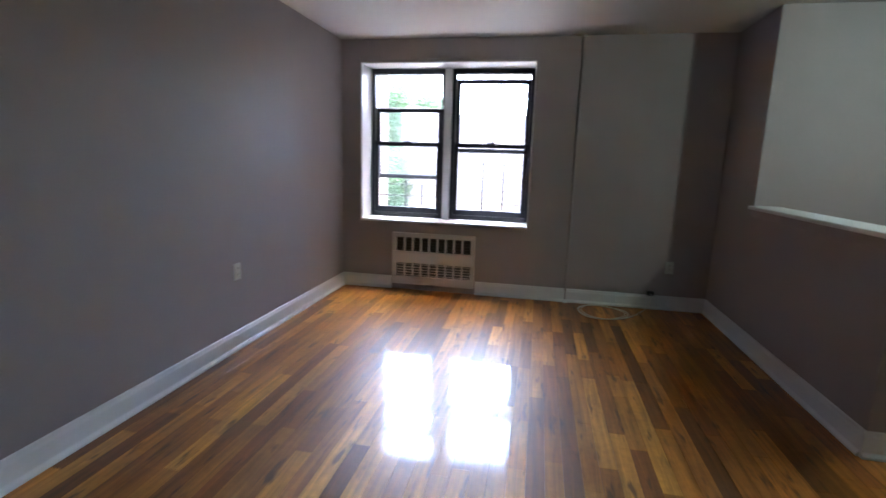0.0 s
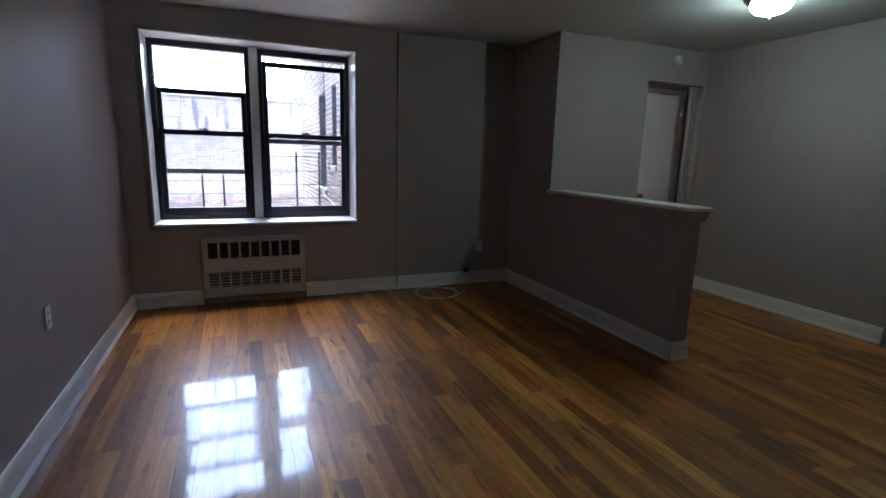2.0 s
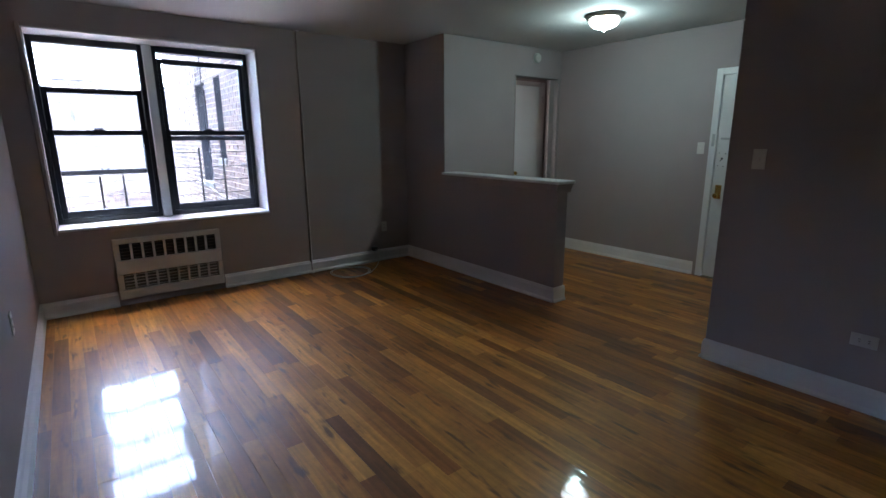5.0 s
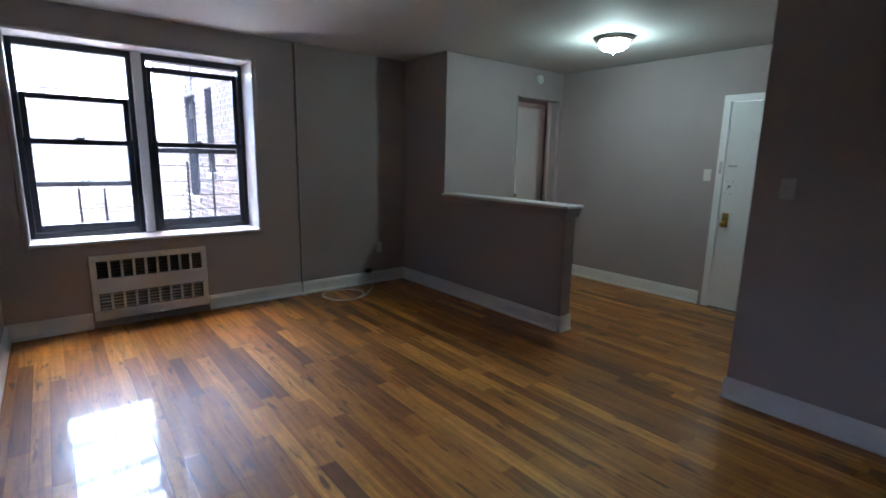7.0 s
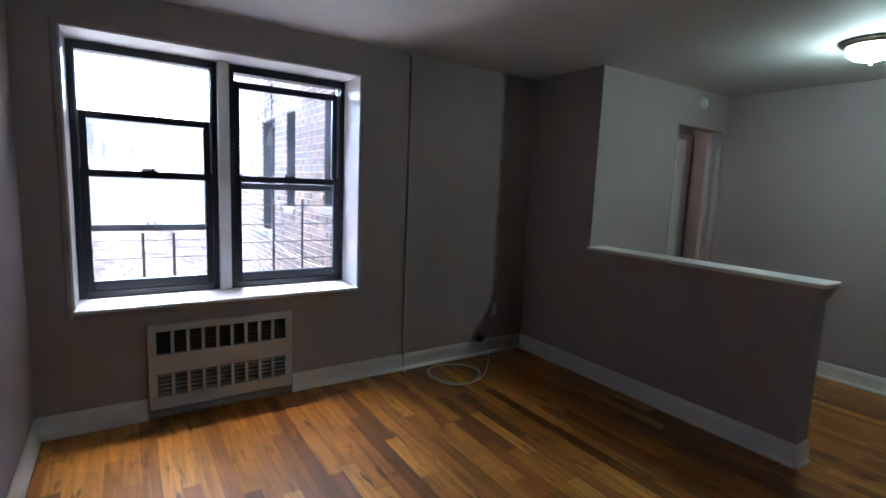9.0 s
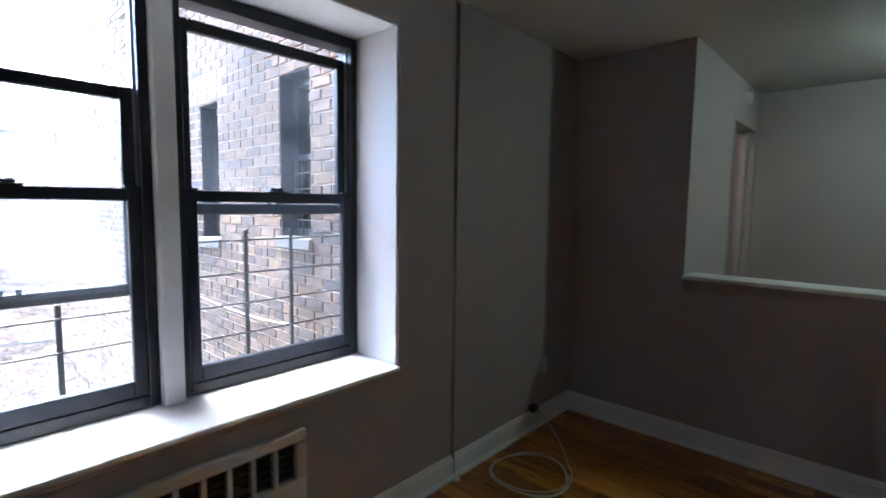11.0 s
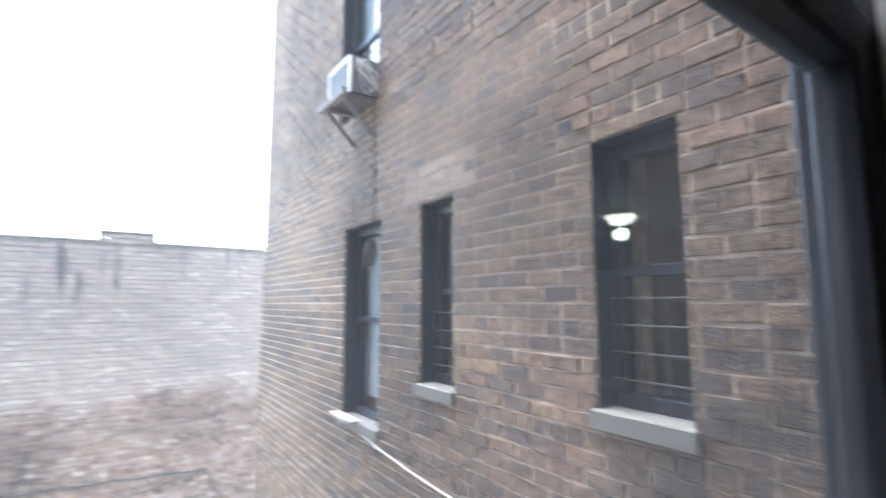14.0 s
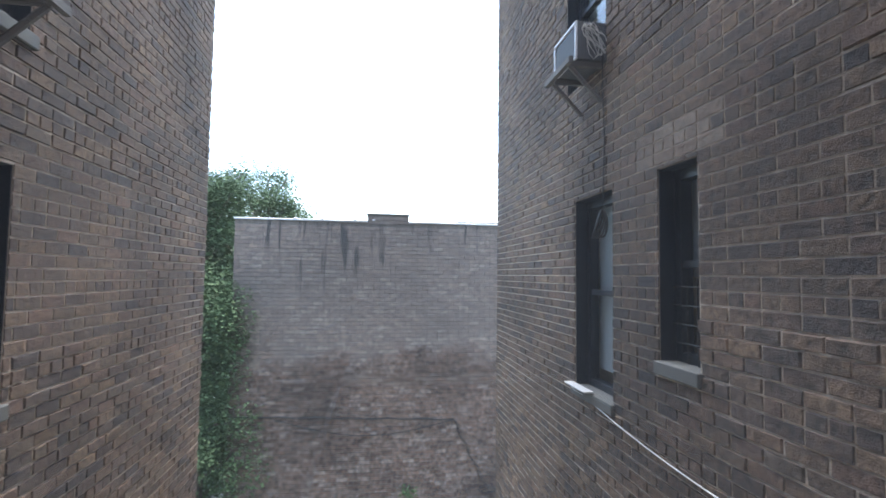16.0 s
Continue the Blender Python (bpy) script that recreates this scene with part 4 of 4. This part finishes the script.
part("block", B(0.55, 1.5, 13.5, YR - 0.02, -3.0, -2.62, bevel=0.02), STONE, shed)
roof = thing("far_roof_edge", (1.5, 18.2, 2.9), "dark ragged roof edge beyond the wall", "roof", kind="structure")
part("house_wall", B(0.95, 6.5, 18.4, 26.0, -3.0, 2.95), MORTAR, roof)
part("eave", B(0.75, 6.8, 18.0, 26.3, 2.95, 3.08, bevel=0.02), DARK, roof)

# ---- foliage ----
LEAF = mat("leaves", (0.09, 0.16, 0.05), 0.7, var=0.3, scale=2.5, fine=25, bump=0, rand="island", tints=((0.052, 0.080, 0.040), (0.076, 0.116, 0.056), (0.104, 0.148, 0.070), (0.060, 0.092, 0.044)), spec=0.1)
BARK = mat("bark", (0.10, 0.08, 0.06), 0.95, var=0.3, scale=6, fine=50, bump=0.08)


def leaves(centres, per, spread, size, seed):
    """Many small folded leaves scattered in clumps."""
    r = random.Random(seed)
    verts, faces = [], []
    for c, rad in centres:
        for _ in range(int(per * rad * rad)):
            d = Vector((r.gauss(0, 1), r.gauss(0, 1), r.gauss(0, 0.8)))
            p = Vector(c) + d.normalized() * rad * spread * r.random() ** 0.45
            q = Euler((r.uniform(-0.9, 0.9), r.uniform(-0.9, 0.9), r.uniform(0, 6.3))).to_matrix()
            L, W = size * r.uniform(0.7, 1.3), size * r.uniform(0.28, 0.42)
            b = len(verts)
            for v in ((0, 0, 0), (W, 0.4 * L, 0.2 * W), (0, L, -0.1 * L), (-W, 0.4 * L, 0.2 * W)):
                verts.append(tuple(p + q @ Vector(v)))
            faces += [(b, b + 1, b + 2), (b, b + 2, b + 3)]
    return verts, faces


def tree(x, y, h, rad, seed, low=0.3, count=50):
    r = random.Random(seed)
    t = thing("tree", (x, y, -3.0), "leafy green tree behind the court walls", "tree", "trees behind the walls")
    bm = tube(bmesh.new(), [(x + 0.1 * math.sin(i), y, -3.0 + h * 0.75 * i / 8) for i in range(9)], 0.11, 8)
    clumps = []
    for k in range(count):
        a, z = r.uniform(0, 6.28), -3.0 + h * r.uniform(low, 1.0)
        rr = rad * r.uniform(0.25, 1.0) * (1.15 - 0.55 * max(0, (z + 3) / h - 0.5) * 2)
        c = Vector((x + rr * math.cos(a), y + rr * math.sin(a), z))
        clumps.append((c, r.uniform(0.35, 0.7)))
        s = Vector((x, y, min(z - 0.4, -3 + h * 0.72)))
        tube(bm, [s, s.lerp(c, 0.5) + Vector((0, 0, 0.12)), c], 0.025, 5)
    part("trunk", bm, BARK, t)
    v, f = leaves(clumps, 3000, 1.0, 0.062, seed)
    o = Vector((x, y, -3.0))
    mesh_object("crown", [tuple(Vector(p) - o) for p in v], f, LEAF, t)


tree(-5.14, 16.55, 6.47, 1.30, 11, 0.15)
tree(-3.98, 18.15, 6.77, 1.50, 12, 0.2)
tree(-6.42, 19.55, 8.27, 2.20, 13, 0.05, 80)
tree(-4.54, 14.95, 4.77, 0.70, 14, 0.03)
tree(-6.32, 16.05, 5.87, 1.30, 15, 0.03, 60)
tree(-5.47, 21.75, 7.87, 2.20, 16, 0.02, 80)
vine = thing("vine", (XR0, YR - 0.05, -3.0), "green creeper up the edge of the brick wall", "vine")
r = random.Random(5)
cl = [((XR0 + 0.02 + r.uniform(-0.1, 0.1) * (1.3 if z > 0.6 else 1) + max(0, z - 0.3) * 0.10, YR - 0.05, z), 0.14) for z in [-3.0 + 0.09 * i for i in range(50)]]
v, f = leaves(cl, 1500, 1.0, 0.05, 6)
o = Vector((XR0, YR - 0.05, -3.0))
mesh_object("leaves", [tuple(Vector(p) - o) for p in v], f, LEAF, vine)
part("stem", tube(bmesh.new(), [(XR0 - 0.01 + 0.03 * math.sin(i), YR - 0.012, -3.0 + 0.2 * i) for i in range(21)], 0.012, 6), BARK, vine)
wd = thing("yard_weed", (-0.68, YR - 0.12, -2.6), "small bright green weed growing from the wall", "weed")
v, f = leaves([((-0.68, YR - 0.12, -2.38), 0.17)], 3000, 1.0, 0.07, 9)
o = Vector((-0.68, YR - 0.12, -2.6))
mesh_object("leaves", [tuple(Vector(p) - o) for p in v], f, LEAF, wd)
part("stem", tube(bmesh.new(), [(-0.68, YR - 0.0, -2.62), (-0.68, YR - 0.07, -2.56), (-0.68, YR - 0.12, -2.33)], 0.006, 5), BARK, wd)

# ---- bricks of the court and boards of the floor ----
brick_wall("wall_court_right", "brown brick wall of the court with dark windows", BX, -1, WOUT, 12.2, -3.0, 6.9, RIGHT, (6.9, 8.87, 1.45, 3.1))
brick_wall("wall_court_left", "brown brick wall opposite, across the narrow court", LX, 1, WOUT, 11.1, -3.0, 7.2, LEFT, (8.2, 9.8, 1.2, 2.3))

floor = struct("floor", B(XL - 0.15, XF + 0.45, YB - 0.10, 6.10, -0.15, -0.004), DARK, "glossy varnished oak strip floor", "floor")
rnd = random.Random(21)
PW = 0.081
rest_v, rest_f, cache, singles = [], [], {}, 0


def plank(w, L, h=0.004, e=0.0004):
    v = [(-w / 2, 0, -h), (w / 2, 0, -h), (w / 2, L, -h), (-w / 2, L, -h), (-w / 2 + e, e, 0), (w / 2 - e, e, 0), (w / 2 - e, L - e, 0), (-w / 2 + e, L - e, 0)]
    return v, [(4, 5, 6, 7), (0, 1, 5, 4), (1, 2, 6, 5), (2, 3, 7, 6), (3, 0, 4, 7)]


lengths = [0.3, 0.42, 0.55, 0.68, 0.8, 0.95, 1.1, 1.25]
nx = int((XF + 0.15 - XL) / PW)
for i in range(nx):
    x = XL + (i + 0.5) * PW
    y0, end = (1.56, 5.95) if x > XR + 0.13 else (YB + 0.002, YW)
    y = y0 - rnd.uniform(0, 0.9)
    while y < end:
        L = rnd.choice(lengths)
        if y + L > end:
            L = end - y
        if y < y0:
            y, L = y0, max(0.0, y + L - y0)
        if L > 0.02:
            v, f = plank(PW - 0.0002, L - 0.0002)
            if x < 0.25 and 0.9 < y < 5.2 and L in lengths and singles < 300:
                key = L
                if key not in cache:
                    me = bpy.data.meshes.new("floor_board")
                    me.from_pydata(v, [], f)
                    me.materials.append(WOOD_P)
                    cache[key] = me
                o = new("floor_board", cache[key])
                o.parent, o.location = floor, (x, y, 0)
                singles += 1
            else:
                b = len(rest_v)
                rest_v += [(x + p[0], y + p[1], p[2]) for p in v]
                rest_f += [tuple(b + k for k in q) for q in f]
        y += L
mesh_object("floor_boards", rest_v, rest_f, WOOD_J, floor)["kind"] = "stuff"
